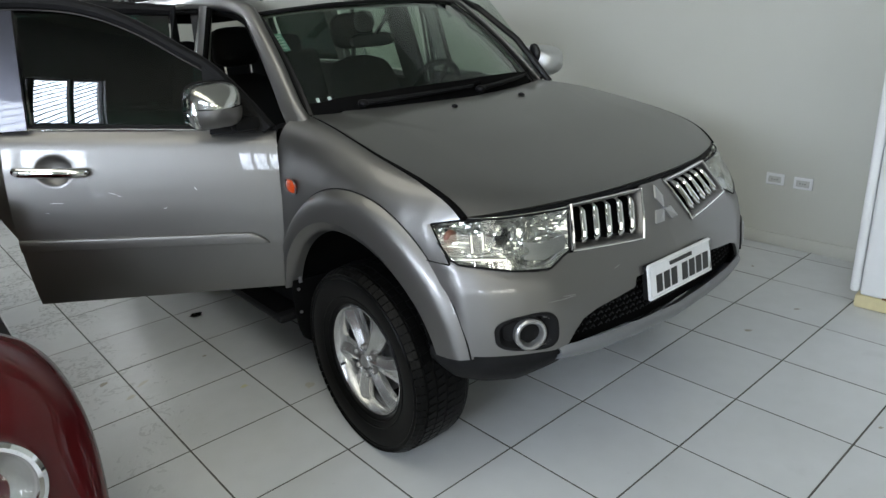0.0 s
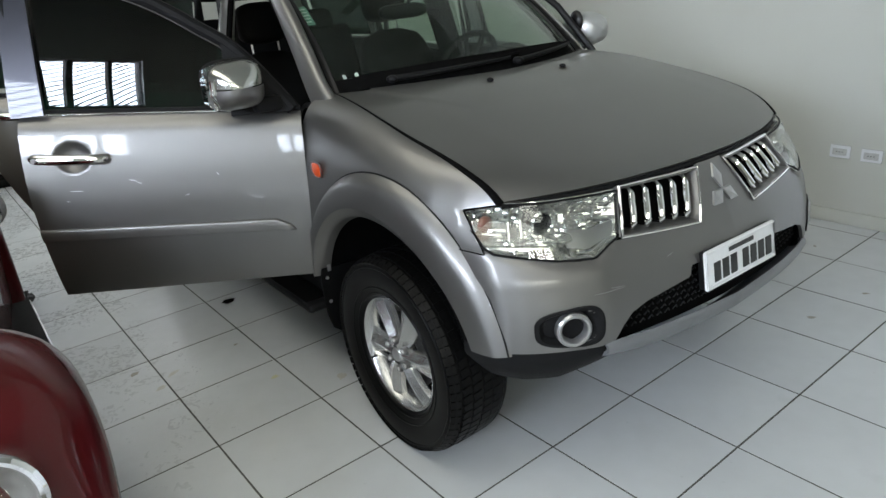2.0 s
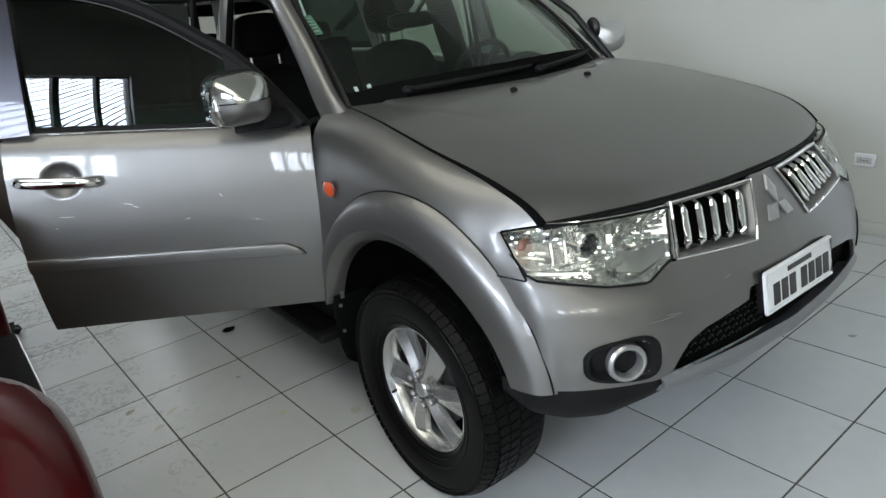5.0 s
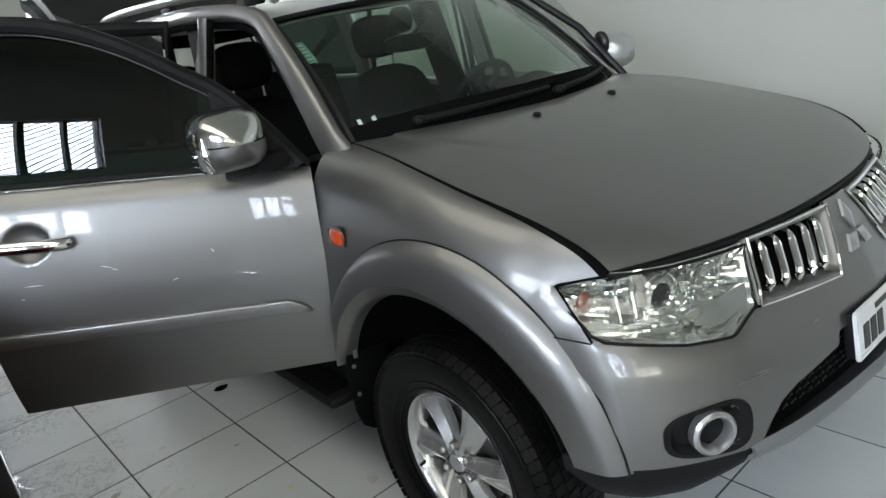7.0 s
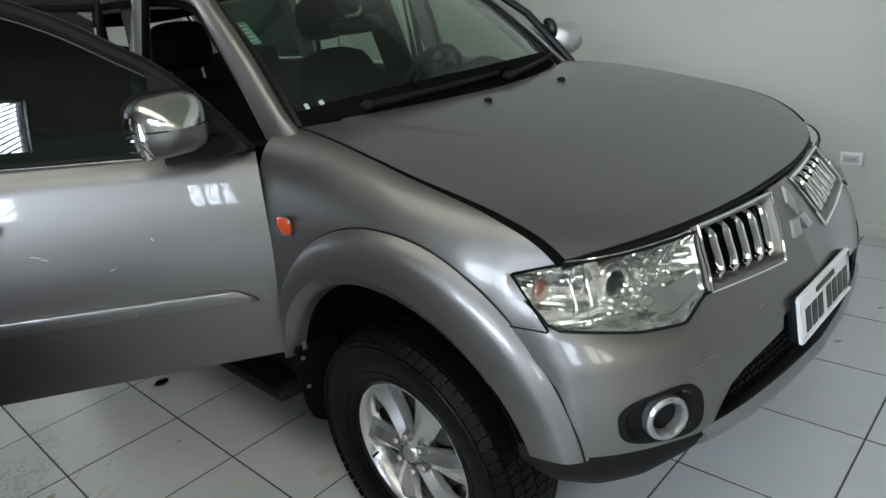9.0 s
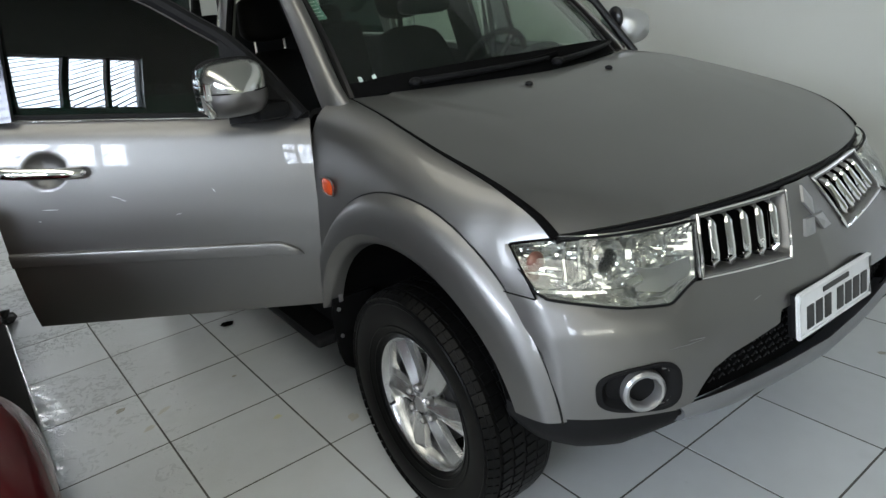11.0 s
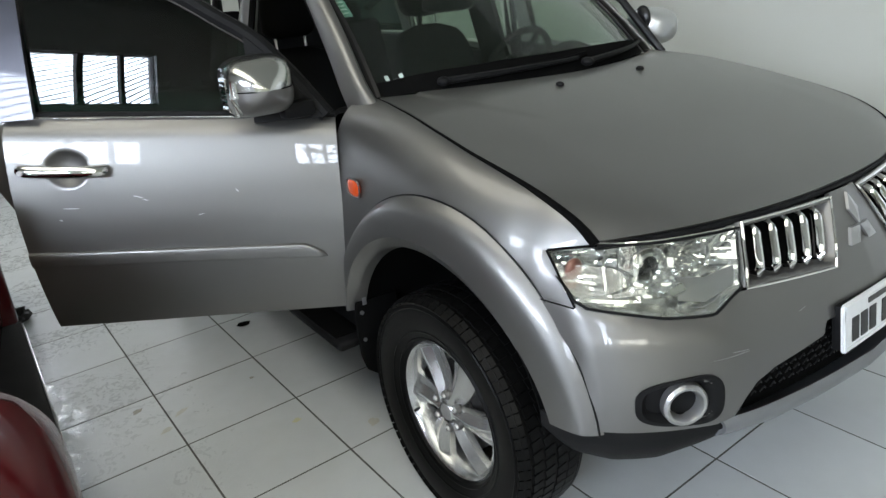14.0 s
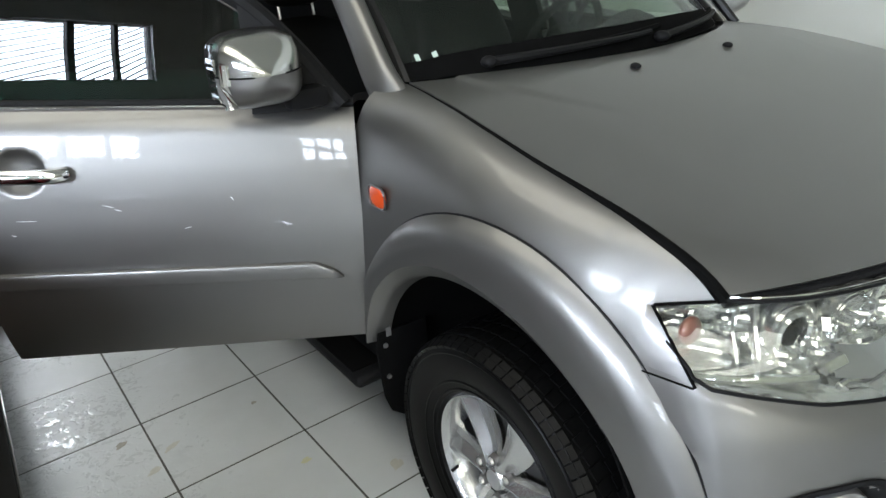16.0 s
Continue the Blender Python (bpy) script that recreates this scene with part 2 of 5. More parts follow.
def tube(points, r, n=10, closed=False, flat=1.0):
    """A round bar along points; r a number or one for each point."""
    bm = bmesh.new()
    pts = [Vector(p) for p in points]
    rings, up = [], Vector((0, 0, 1))
    for k, p in enumerate(pts):
        a = pts[k - 1] if k or closed else p
        b = pts[(k + 1) % len(pts)] if closed or k + 1 < len(pts) else p
        t = (b - a).normalized()
        s = t.cross(up)
        s = s.normalized() if s.length > 1e-4 else Vector((1, 0, 0))
        w = s.cross(t).normalized()
        rr = r[k] if isinstance(r, (list, tuple)) else r
        rings.append([bm.verts.new(p + s * math.cos(2 * math.pi * j / n) * rr + w * math.sin(2 * math.pi * j / n) * rr * flat) for j in range(n)])
    m = len(rings)
    for k in range(m if closed else m - 1):
        for j in range(n):
            bm.faces.new([rings[k][j], rings[(k + 1) % m][j], rings[(k + 1) % m][(j + 1) % n], rings[k][(j + 1) % n]])
    if not closed:
        bm.faces.new(rings[0][::-1])
        bm.faces.new(rings[-1])
    bmesh.ops.recalc_face_normals(bm, faces=bm.faces[:])
    return bm


def lathe(profile, n=48, m=None, cap=False):
    """A profile of (along, radius) turned round the x axis."""
    bm = bmesh.new()
    rings = [[bm.verts.new((a, r * math.cos(2 * math.pi * j / n), r * math.sin(2 * math.pi * j / n))) for j in range(n)] for a, r in profile]
    for k in range(len(rings) - 1):
        for j in range(n):
            bm.faces.new([rings[k][j], rings[k + 1][j], rings[k + 1][(j + 1) % n], rings[k][(j + 1) % n]])
    for ring, rr in ((rings[0], profile[0][1]), (rings[-1], profile[-1][1])):
        if cap and rr > 0.002:
            bm.faces.new(ring)
    bmesh.ops.recalc_face_normals(bm, faces=bm.faces[:])
    if m is not None:
        bm.transform(m)
    return bm


def ball(centre, rx, ry, rz, seg=20, power=1.0):
    bm = bmesh.new()
    bmesh.ops.create_uvsphere(bm, u_segments=seg, v_segments=seg // 2 + 2, radius=1)
    for v in bm.verts:
        c = [math.copysign(abs(a) ** power, a) for a in v.co]
        v.co = Vector((centre[0] + c[0] * rx, centre[1] + c[1] * ry, centre[2] + c[2] * rz))
    return bm


def joined(*some):
    """Several bmeshes that are one rigid piece, as one."""
    bm = bmesh.new()
    for b in some:
        me = bpy.data.meshes.new("piece")
        b.to_mesh(me)
        b.free()
        bm.from_mesh(me)
        bpy.data.meshes.remove(me)
    return bm


def mirrored(bm):
    """The same shape on the other side of the car."""
    c = bm.copy()
    for v in c.verts:
        v.co.x = -v.co.x
    bmesh.ops.reverse_faces(c, faces=c.faces[:])
    return c


def part(name, bm, material, parent=None, label="", sharp=35, place=None):
    me = bpy.data.meshes.new(name)
    bm.to_mesh(me)
    bm.free()
    me.materials.append(material)
    for f in me.polygons:
        f.use_smooth = True
    me.set_sharp_from_angle(angle=radians(sharp))
    ob = new(name, me)
    if parent is not None:
        ob.parent = parent
    if place is not None:
        ob.matrix_local = place
    if label:
        ob["label"] = label
    return ob


def thing(name, label, category, at=(0, 0, 0), group="", m=None):
    ob = new(name)
    ob.matrix_world = m if m is not None else pose(*at)
    ob.empty_display_size = 0.1
    return tagged(ob, label, category, group)


def structure(name, bm, material, m=ROOM, label="", category=""):
    ob = part(name, bm, material, None)
    ob.matrix_world = m
    return tagged(ob, label, category, "", "structure")


# ---- the room ----
def wall_with_holes(name, along, lo, hi, at, out, holes, label, material=None):
    """An upright wall of 0.2 m with openings through it. along: the axis it runs on; at: its inner face; out: +1 or -1."""
    cuts = sorted(holes)
    solid, x = [], lo
    for a, b, z0, z1 in cuts:
        solid += [(x, a, 0, CEIL), (a, b, 0, z0), (a, b, z1, CEIL)]
        x = b
    solid.append((x, hi, 0, CEIL))
    t0, t1 = sorted((at, at + 0.2 * out))
    pieces = [box(t0, t1, a, b, z0, z1) if along == "y" else box(a, b, t0, t1, z0, z1) for a, b, z0, z1 in solid if b - a > 0.01 and z1 - z0 > 0.01]
    return structure(name, joined(*pieces), material or WALL, label=label, category="wall")


wall_with_holes("wall_east", "y", FRONT - 0.2, BACK, RIGHT, 1, [], "plain white painted wall with small scuffs")
wall_with_holes("wall_north", "x", LEFT, RIGHT + 0.2, BACK, 1, [HWIN, BWIN], "plain white painted wall with high barred windows")
wall_with_holes("wall_west", "y", FRONT, BACK, LEFT, -1, [(a, b, *WIN_Z) for a, b in WIN_Y], "backlit wall dimmed by its grey colour, with bright barred windows", DARKWALL)
wall_with_holes("wall_south", "x", LEFT - 0.2, RIGHT, FRONT, -1, [(a, b, *WIN_Z) for a, b in FILL_WIN_X], "unseen wall tinted olive to warm bounced light, with added barred windows", BOUNCEWALL)
structure("ceiling", box(LEFT - 0.2, RIGHT + 0.2, FRONT - 0.2, BACK + 0.2, CEIL, CEIL + 0.2), CEILP, label="plain grey ceiling", category="ceiling")
structure("floor", box(LEFT - 0.2, RIGHT + 0.2, FRONT - 0.2, BACK + 0.2, -0.2, -0.0012), GROUT, label="pale grey floor tiles with dark joints", category="floor")
structure("baseboard", box(RIGHT - 0.014, RIGHT, FRONT, BACK - 0.014, 0, 0.085, 0.003), WALL, label="low white painted skirting", category="skirting")
structure("baseboard_back", box(LEFT, RIGHT, BACK - 0.014, BACK, 0, 0.085, 0.003), WALL, label="low white painted skirting", category="skirting")


def barred_window(name, x0, x1, z0, z1, m, posts=(), cross=0.0):
    """A steel window in its own plane (x along, z up): upright posts (place, width), two cross bars, and bars that slant from post to post."""
    win = thing(name, "bright steel-framed window with close dark bars", "window", m=m)
    win["kind"] = "structure"
    part("window_frame", joined(box(x0, x1, -0.03, 0.03, z0, z0 + 0.03), box(x0, x1, -0.03, 0.03, z1 - 0.03, z1),
                                box(x0, x0 + 0.012, -0.03, 0.03, z0, z1), box(x1 - 0.012, x1, -0.03, 0.03, z0, z1)), TRIM, win)
    for x, w in posts:
        part("post", box(x - w / 2, x + w / 2, -.03, .03, z0 + .03, z1 - .03), TRIM, win)
    if cross:
        for z in (z0 + (z1 - z0) / 3, z0 + (z1 - z0) * 2 / 3):
            part("cross_bar", box(x0 + .02, x1 - .02, -.028, .028, z - cross, z + cross), TRIM, win)
    ends = [x0] + [x for x, w in posts] + [x1]
    for n, (p, q) in enumerate(zip(ends, ends[1:])):
        rise = (q - p) * (.34, .30, .20)[n % 3]
        for k in range(-2, 14):
            z = z0 + k * 0.125 + .03 * (n % 2)
            a, b = (max(min(z + e, z1 + 0.10), z0 - 0.10) for e in (rise, -rise))
            part("bar", tube([(p + 0.01, 0.05, a), (q - 0.01, 0.05, b)], 0.013, 6), TRIM, win)
    return win


# bodies of the added overhead fill panels
for x, y in FILL_PANELS:
    sl = thing("roof_fill_light", "added white ceiling panel in a thin steel frame, fill light from above", "roof light", m=ROOM @ pose(x, y, CEIL), group="ceiling panels")
    part("panel", box(-1.20, 1.20, -1.72, 1.72, -.10, -.004, .01), APPLIANCE, sl)
    for v in (-1.70, -.57, .57, 1.70):
        part("frame_bar", box(-1.21, 1.21, v - .012, v + .012, -.175, -.101), TRIM, sl)


for k, (a, b) in enumerate(WIN_Y):
    posts = [(a + .48, .06), (a + 1.06, .09)] if k == 0 else [(a + .48, .022), (a + .96, .022)] if k == 1 else []
    barred_window("window_%d" % (k + 1), a, b, *WIN_Z, ROOM @ pose(LEFT - 0.08, 0, 0, 0, 0, 90), posts, .016 if k == 1 else 0)
# added windows of the unseen front wall
for k, (a, b) in enumerate(FILL_WIN_X):
    barred_window("window_%d" % (k + 11), -b, -a, *WIN_Z, ROOM @ pose(0, FRONT - 0.08, 0, 0, 0, 180))
barred_window("window_20", *BWIN, ROOM @ pose(0, BACK + 0.08, 0))
barred_window("window_21", *HWIN, ROOM @ pose(0, BACK + 0.08, 0), [(-2.1, .03)], .016)
GLOW = mat("bright_sky_backdrop", (0.92, 0.97, 1.0), 1.0, emit=6.0)
# the south backdrop stands behind the added front windows
for nm, m, half in (("backdrop_west", ROOM @ pose(LEFT - 0.9, 0, 2.3, 0, 90, 0), (2.2, 7)), ("backdrop_south", ROOM @ pose(-4.4, FRONT - 0.9, 2.4, 90, 0, 0), (3, 2.2)), ("backdrop_north", ROOM @ pose(-0.5, BACK + 0.9, 2.8, 90, 0, 0), (3.4, 2.4))):
    bd = structure(nm, box(-half[0], half[0], -half[1], half[1], -0.01, 0.01), GLOW, m, "bright overcast daylight outside the windows", "sky")

# ---- the grey off-road car: nose to -y, its right-hand side at -x, front axle over the origin ----
suv = thing("suv", "grey metallic off-road car with two doors and tailgate open", "car")


def front_y(x, z):
    """Where the nose lies, from its plan and its profile."""
    x = abs(x)
    c = spl(z, [.42, .50, .58, .64, .70, .77, .85, .93, .985, 1.03], [-.762, -.795, -.811, -.811, -.805, -.789, -.754, -.715, -.683, -.655])
    hi = spl(x, [0, .15, .3, .47, .56, .64, .70, .766, .806, .835, .86, .90], [0, .01, .028, .055, .08, .115, .155, .222, .275, .33, .40, .52])
    lo = spl(x, [0, .2, .4, .55, .65, .766, .80, .823, .845, .90], [0, .012, .035, .065, .108, .182, .213, .24, .32, .50])
    w = min(max((.965 - z) / .07, 0), 1)
    w = w * w * (3 - 2 * w)
    return c + hi + (lo - hi) * w


def shut_line(y):
    """Edge between bonnet and wing on the -x side."""
    x = spl(y, [-.49, -.35, -.15, .1, .3, .5], [-.733, -.752, -.757, -.742, -.718, -.683])
    z = spl(y, [-.49, -.45, -.40, -.33, -.2, -.05, .1, .25, .42, .5], [1.008, 1.043, 1.071, 1.098, 1.132, 1.163, 1.192, 1.217, 1.233, 1.237])
    return x, z


def side_x(y):
    return -spl(y, [-.65, -.58, -.43, -.3, -.15, 0, .5], [.80, .82, .838, .852, .861, .865, .867])


def flare_outer(a):
    """Outer edge of the wheel-arch flare; a from 0 (behind) to 1 (in front)."""
    if a < 0.16:
        return .497, .55 + (a / .16) * .19
    th = radians(30 + (a - .16) / .84 * 134)
    r = spl(math.degrees(th), [30, 60, 100, 128, 145, 164], [.632, .63, .625, .594, .575, .556])
    return -.05 + r * math.cos(th), .42 + r * math.sin(th)


def flare_inner(a):
    th = radians(15 + a * 147)
    return .02 + .465 * math.cos(th), .42 + .462 * math.sin(th)


def bonnet(u, v):
    s = 2 * u - 1
    k = abs(s)
    ys = .497 - v * .985
    xs, zs = shut_line(ys)
    yc = .262 - v * (.262 + .652)
    zc = spl(yc, [-.69, -.655, -.6, -.5, -.35, -.15, .05, .27], [.997, 1.016, 1.046, 1.081, 1.124, 1.176, 1.213, 1.243])
    y = yc + (ys - yc) * k ** 2.35
    step = min(max((lin(y, [-.06, .122, .324], [.440, .526, .583]) - abs(xs * k)) / .011 + .5, 0), 1)     # pressed edge that fades out forwards
    crease = .006 * step * step * (3 - 2 * step) * min(max((y + .06) / .25, 0), 1) + .006 * math.exp(-((k - .74) / .07) ** 2) * v * (1 - v)
    return Vector((-xs * s if s else 0, y, zc + (zs - zc) * k ** 2.6 + crease + .004 * math.sin(math.pi * k) * (1 - v)))


part("hood", patch(bonnet, 170, 44, .018, flip=True), SILVER, suv, "broad smooth grey metallic bonnet")
for side in (1, -1):
    # black tube stands in for the shade in the bonnet's shut gap
    gap = tube([(lambda p: Vector((p.x - .004 * side, p.y, p.z - (.0068 if side == 1 else .010))))(bonnet(0 if side == 1 else 1, k / 40)) for k in range(41)], [.0048 + .0070 * (k / 40) ** 1.3 for k in range(41)], 8)
    part("hood_gap_strip", gap, LINER, suv, "black strip that darkens the gap along the bonnet")
part("hood_seal", tube([bonnet(k / 40, 1.0) + Vector((0, .004, -.016)) for k in range(41)], .0085, 8), PLASTIC, suv, "black rubber seal")


WY = -.396                                  # where the wing meets the headlight's outer corner


def wing_at(y, v):
    """Section of the wing at y: v from the bonnet's edge out and down to the flare."""
    u = max((.546 - y) / (.546 - WY), 0)
    xs, zs = shut_line(min(y, .497))
    zb = max(.42 + math.sqrt(max(.36 - (y + .05) ** 2, 0)), .69 if y > -.2 else .884)
    zb += (.884 - zb) * min(max((-.30 - y) / .09, 0), 1)
    xb = side_x(y)
    e = 2 / spl(u, [0, .12, .3, .65, 1], [3.0, 2.35, 1.88, 1.62, 1.38])
    c, s = math.cos(v * math.pi / 2), math.sin(v * math.pi / 2)
    return Vector((xs - .006 + (xb - xs) * s ** e, y, zs - .003 + (zb - zs) * (1 - max(c, 0) ** e)))


WV = min((k / 400 for k in range(401)), key=lambda v: abs(wing_at(WY, v).z - .987))
WA = wing_at(WY, WV)


def wing(u, v):
    k = v * 28
    return wing_at(.546 + (WY - .546) * u, WV * k / 16 if k <= 16 else WV + (1 - WV) * (k - 16) / 12)


def wing_tip(u, v):
    """Over the headlight: narrows to the corner of the bonnet."""
    y = WY + (-.489 - WY) * u
    x0, z0 = shut_line(WY)
    x1, z1 = shut_line(max(y, -.488))
    p = wing_at(WY, WV * v)
    fx, fz = (p.x - x0) / (WA.x - x0), (p.z - z0) / (WA.z - z0)
    e = WA.lerp(Vector((-.736, -.489, 1.002)), u)
    return Vector((x1 + (e.x - x1) * fx, y, z1 + (e.z - z1) * fz))


def wing_nose(u, v):
    """Beside the headlight, down to the joint with the bumper."""
    p = wing_at(WY, WV + (1 - WV) * v)
    f = (WA.z - p.z) / .1
    return p.lerp(Vector((-.806 - .017 * f, WY - .102 * f - .001, p.z)), u)


def wing_mesh():
    bm = joined(patch(wing, 36, 28, 0, flip=True), patch(wing_tip, 12, 16, 0, flip=True), patch(wing_nose, 10, 12, 0, flip=True))
    bmesh.ops.remove_doubles(bm, verts=bm.verts[:], dist=.0009)
    return bm


def flare(u, v):
    (yo, zo), (yi, zi) = flare_outer(u), flare_inner(u)
    if v < .8:
        f = v / .8
        y, z = yo + (yi - yo) * f, zo + (zi - zo) * f
        bulge = lin(f, [0, .0625, .125, .1875, .25, .375, .5, .75, 1], [0, .015, .026, .034, .0385, .0430, .0455, .0475, .016])
        fall = .0 if u < .8 else .012 * (u - .8) / .2
        return Vector((side_x(y * .5 + yo * .5) - bulge + fall, y, z))
    f = (v - .8) / .2
    return Vector((side_x(yi * .5 + yo * .5) - .016 + f * .036, yi + (.02 - yi) * f * .02, zi + (.42 - zi) * f * .02))


for side in (1, -1):
    for nm, fn, nu, nv, th, mt in (("fender", None, 0, 0, 0, SILVER), ("wheel_arch_flare", flare, 60, 20, .01, SILVER)):
        bm = patch(fn, nu, nv, th, flip=True) if fn else wing_mesh()
        if side == -1:
            bm = mirrored(bm)
        part(nm, bm, mt, suv)

edge = [wing_tip(1 - k / 12, 1) for k in range(12)] + [wing_nose(1, k / 12) for k in range(13)]
part("lamp_edge_seal", tube([p + Vector((-.001, -.003, .001)) for p in edge], .0030, 6), LINER, suv, "black rubber edge round the headlight")
part("wing_joint", tube([wing_nose(k / 10, 1) + Vector((-.001, 0, -.002)) for k in range(11)], .0019, 6), LINER, suv, "thin dark joint")
part("flare_gap_strip", tube([Vector((side_x(flare_outer(k / 40)[0]) - .002, flare_outer(k / 40)[0], flare_outer(k / 40)[1])) for k in range(7, 41)], .0026, 6), PLASTIC, suv, "thin black joint strip")


# bumper
def bumper_top(x):
    return lin(abs(x), [0, .062, .152, .46, .49, .515, .56, .60, .68, .74, .806, .84], [1.004, 1.004, .846, .870, .872, .868, .838, .836, .847, .866, .888, .889])


def bumper_low(x):
    return lin(abs(x), [0, .235, .245, .43, .49, .52, .552, .60, .84], [.738, .738, .706, .682, .662, .632, .588, .578, .585])


def bumper(u, v):
    s = 2 * u - 1
    k = abs(s)
    x = math.copysign(.06 * k / .06 if k < .06 else k, s) * .836
    z0, z1 = bumper_top(x), bumper_low(x)
    z = z0 + (z1 - z0) * v
    x *= lin(z, [.58, .75, .88], [.822 / .836, .832 / .836, .850 / .836])
    lip = .007 * math.exp(-((z0 - z) / .016) ** 2) if abs(x) > .5 else 0
    shelf = -.003 * math.exp(-((z - .80) / .03) ** 2) * min(max((abs(x) - .45) * 8, 0), 1)
    return Vector((x, front_y(x, z) + lip + shelf, z))


bumper_bm = patch(bumper, 240, 44, .012, flip=True)
in_fog = lambda c: (abs(abs(c.x) - .672) / .080) ** 3.2 + (abs(c.z - .654) / .050) ** 3.2 < 1
bmesh.ops.delete(bumper_bm, geom=[f for f in bumper_bm.faces if in_fog(f.calc_center_median())], context="FACES")
part("front_bumper", bumper_bm, SILVER, suv)


def lip_strip(lo, hi, x0, x1, push):
    def fn(u, v):
        x = x0 + (x1 - x0) * u
        z = hi(x) + (lo(x) - hi(x)) * v
        return Vector((x, front_y(x, max(z, .5)) - push * math.sin(math.pi * min(max(v, 0), 1)) ** .6 + .10 * v ** 3, z))
    return fn


skid_hi = lambda x: lin(abs(x), [0, .4, .548, .60], [.575, .582, .588, .575])
skid_lo = lambda x: lin(abs(x), [0, .4, .56, .60], [.462, .468, .50, .52])
part("skid_plate", patch(lip_strip(skid_lo, skid_hi, -.575, .575, .016), 60, 14, .012, flip=True), SKID, suv, "satin silver-grey lower lip")


def valance(u, v):
    """Black corner under the bumper, from the lip round to the wheel arch."""
    run = spl(u, [0, .55, .75, .88, 1], [.53, .78, .830, .852, .860])
    y = front_y(run, .50) if run < .78 else front_y(.78, .50) + lin(run, [.78, .830, .852, .860], [0, .07, .12, .165])
    z = lin(u, [0, .6, 1], [.586, .588, .592]) + (lin(u, [0, .3, .8, 1], [.505, .468, .470, .50]) - .588) * v
    tuck = max(v - .25, 0) ** 2
    return Vector((-run + .10 * tuck * u, y + .002 + .10 * tuck * (1 - .6 * u), z))


for side in (1, -1):
    bm = patch(valance, 40, 12, .008, flip=True)
    part("valance", bm if side == 1 else mirrored(bm), PLASTIC, suv, "black plastic lower corner")


# mesh grille behind the lower opening
def low_mesh(u, v):
    x = -.57 + 1.14 * u
    z = .745 - .19 * v
    return Vector((x, front_y(x, z) + .055, z))


part("lower_grille", patch(low_mesh, 30, 6, .01), LINER, suv, "black mesh lower grille")
cells = []
for r in range(6):
    for c in range(32):
        x, z = -.54 + c * .035 + (r % 2) * .0175, .595 + r * .021
        if z < bumper_low(x) + .01:
            y = front_y(x, z) + .044
            cells.append(tube([(x - .012, y, z - .005), (x, y - .004, z + .007), (x + .012, y, z - .005)], .0028, 5))
tagged(part("lattice", joined(*cells), PLASTIC, suv), kind="stuff")


# fog lamps
def disc_place(x, z, off):
    """A frame on the nose at x, z: its local -x axis points out of it."""
    y = front_y(x, z)
    ex = Vector((.02, front_y(x + .01, z) - front_y(x - .01, z), 0)).normalized()
    ez = Vector((0, front_y(x, z + .02) - front_y(x, z - .02), .04)).normalized()
    out = ex.cross(ez).normalized()
    if out.y > 0:
        out = -out
    ez = ez - out * ez.dot(out)
    ez.normalize()
    m = Matrix((-out, ez.cross(-out), ez)).transposed().to_4x4()
    return Matrix.Translation(Vector((x, y, z)) + out * off) @ m


for side in (-1, 1):
    def bezel(u, v, side=side):
        # rounded dark housing, wider towards the corner
        th = 2 * math.pi * u
        ca, sa = math.cos(th), math.sin(th)
        e = .62
        wx, wz = .092, .060
        X = math.copysign(abs(ca) ** e, ca) * wx
        Z = math.copysign(abs(sa) ** e, sa) * wz * (1 - .16 * X / wx)
        k = 1 - v
        x, z = side * (.672 + X * k), .654 + Z * k
        return Vector((x, front_y(x, z) - .006 + .026 * min(max(v - .12, 0) / .2, 1) ** 2, z))
    fog = part("fog_lamp_housing", patch(bezel, 48, 8, .006, flip=side < 0, close_u=True), PLASTIC, suv, "black plastic fog lamp housing")
    at = disc_place(side * .664, .648, -.004)
    part("fog_ring", lathe([(0.02, .034), (-.004, .036), (-.013, .041), (-.014, .047), (-.008, .053), (.012, .054), (.012, .036)], 40, at), SATIN, fog, "silver ring")
    part("fog_recess", lathe([(.0, .0365), (.03, .034), (.034, .020), (.034, 0)], 32, at), LINER, fog)
    part("fog_lens", lathe([(.014, 0), (.016, .010), (.022, .019), (.033, .024)], 24, at), DARKLENS, fog, "dark glass lens")

for x0, z0, ln, dz in ((-.60, .742, .10, .003), (-.55, .752, .05, -.004), (-.33, .79, .03, .006)):
    mark = [Vector((x0 + ln * k / 5, front_y(x0 + ln * k / 5, z0 + dz * k / 5) - .0034 * math.exp(-((z0 - .80) / .03) ** 2) - .0004, z0 + dz * k / 5)) for k in range(6)]
    part("scratch", tube(mark, [.0002, .0008, .0009, .0009, .0007, .0002], 5), SATIN, suv, "fine pale scratch")

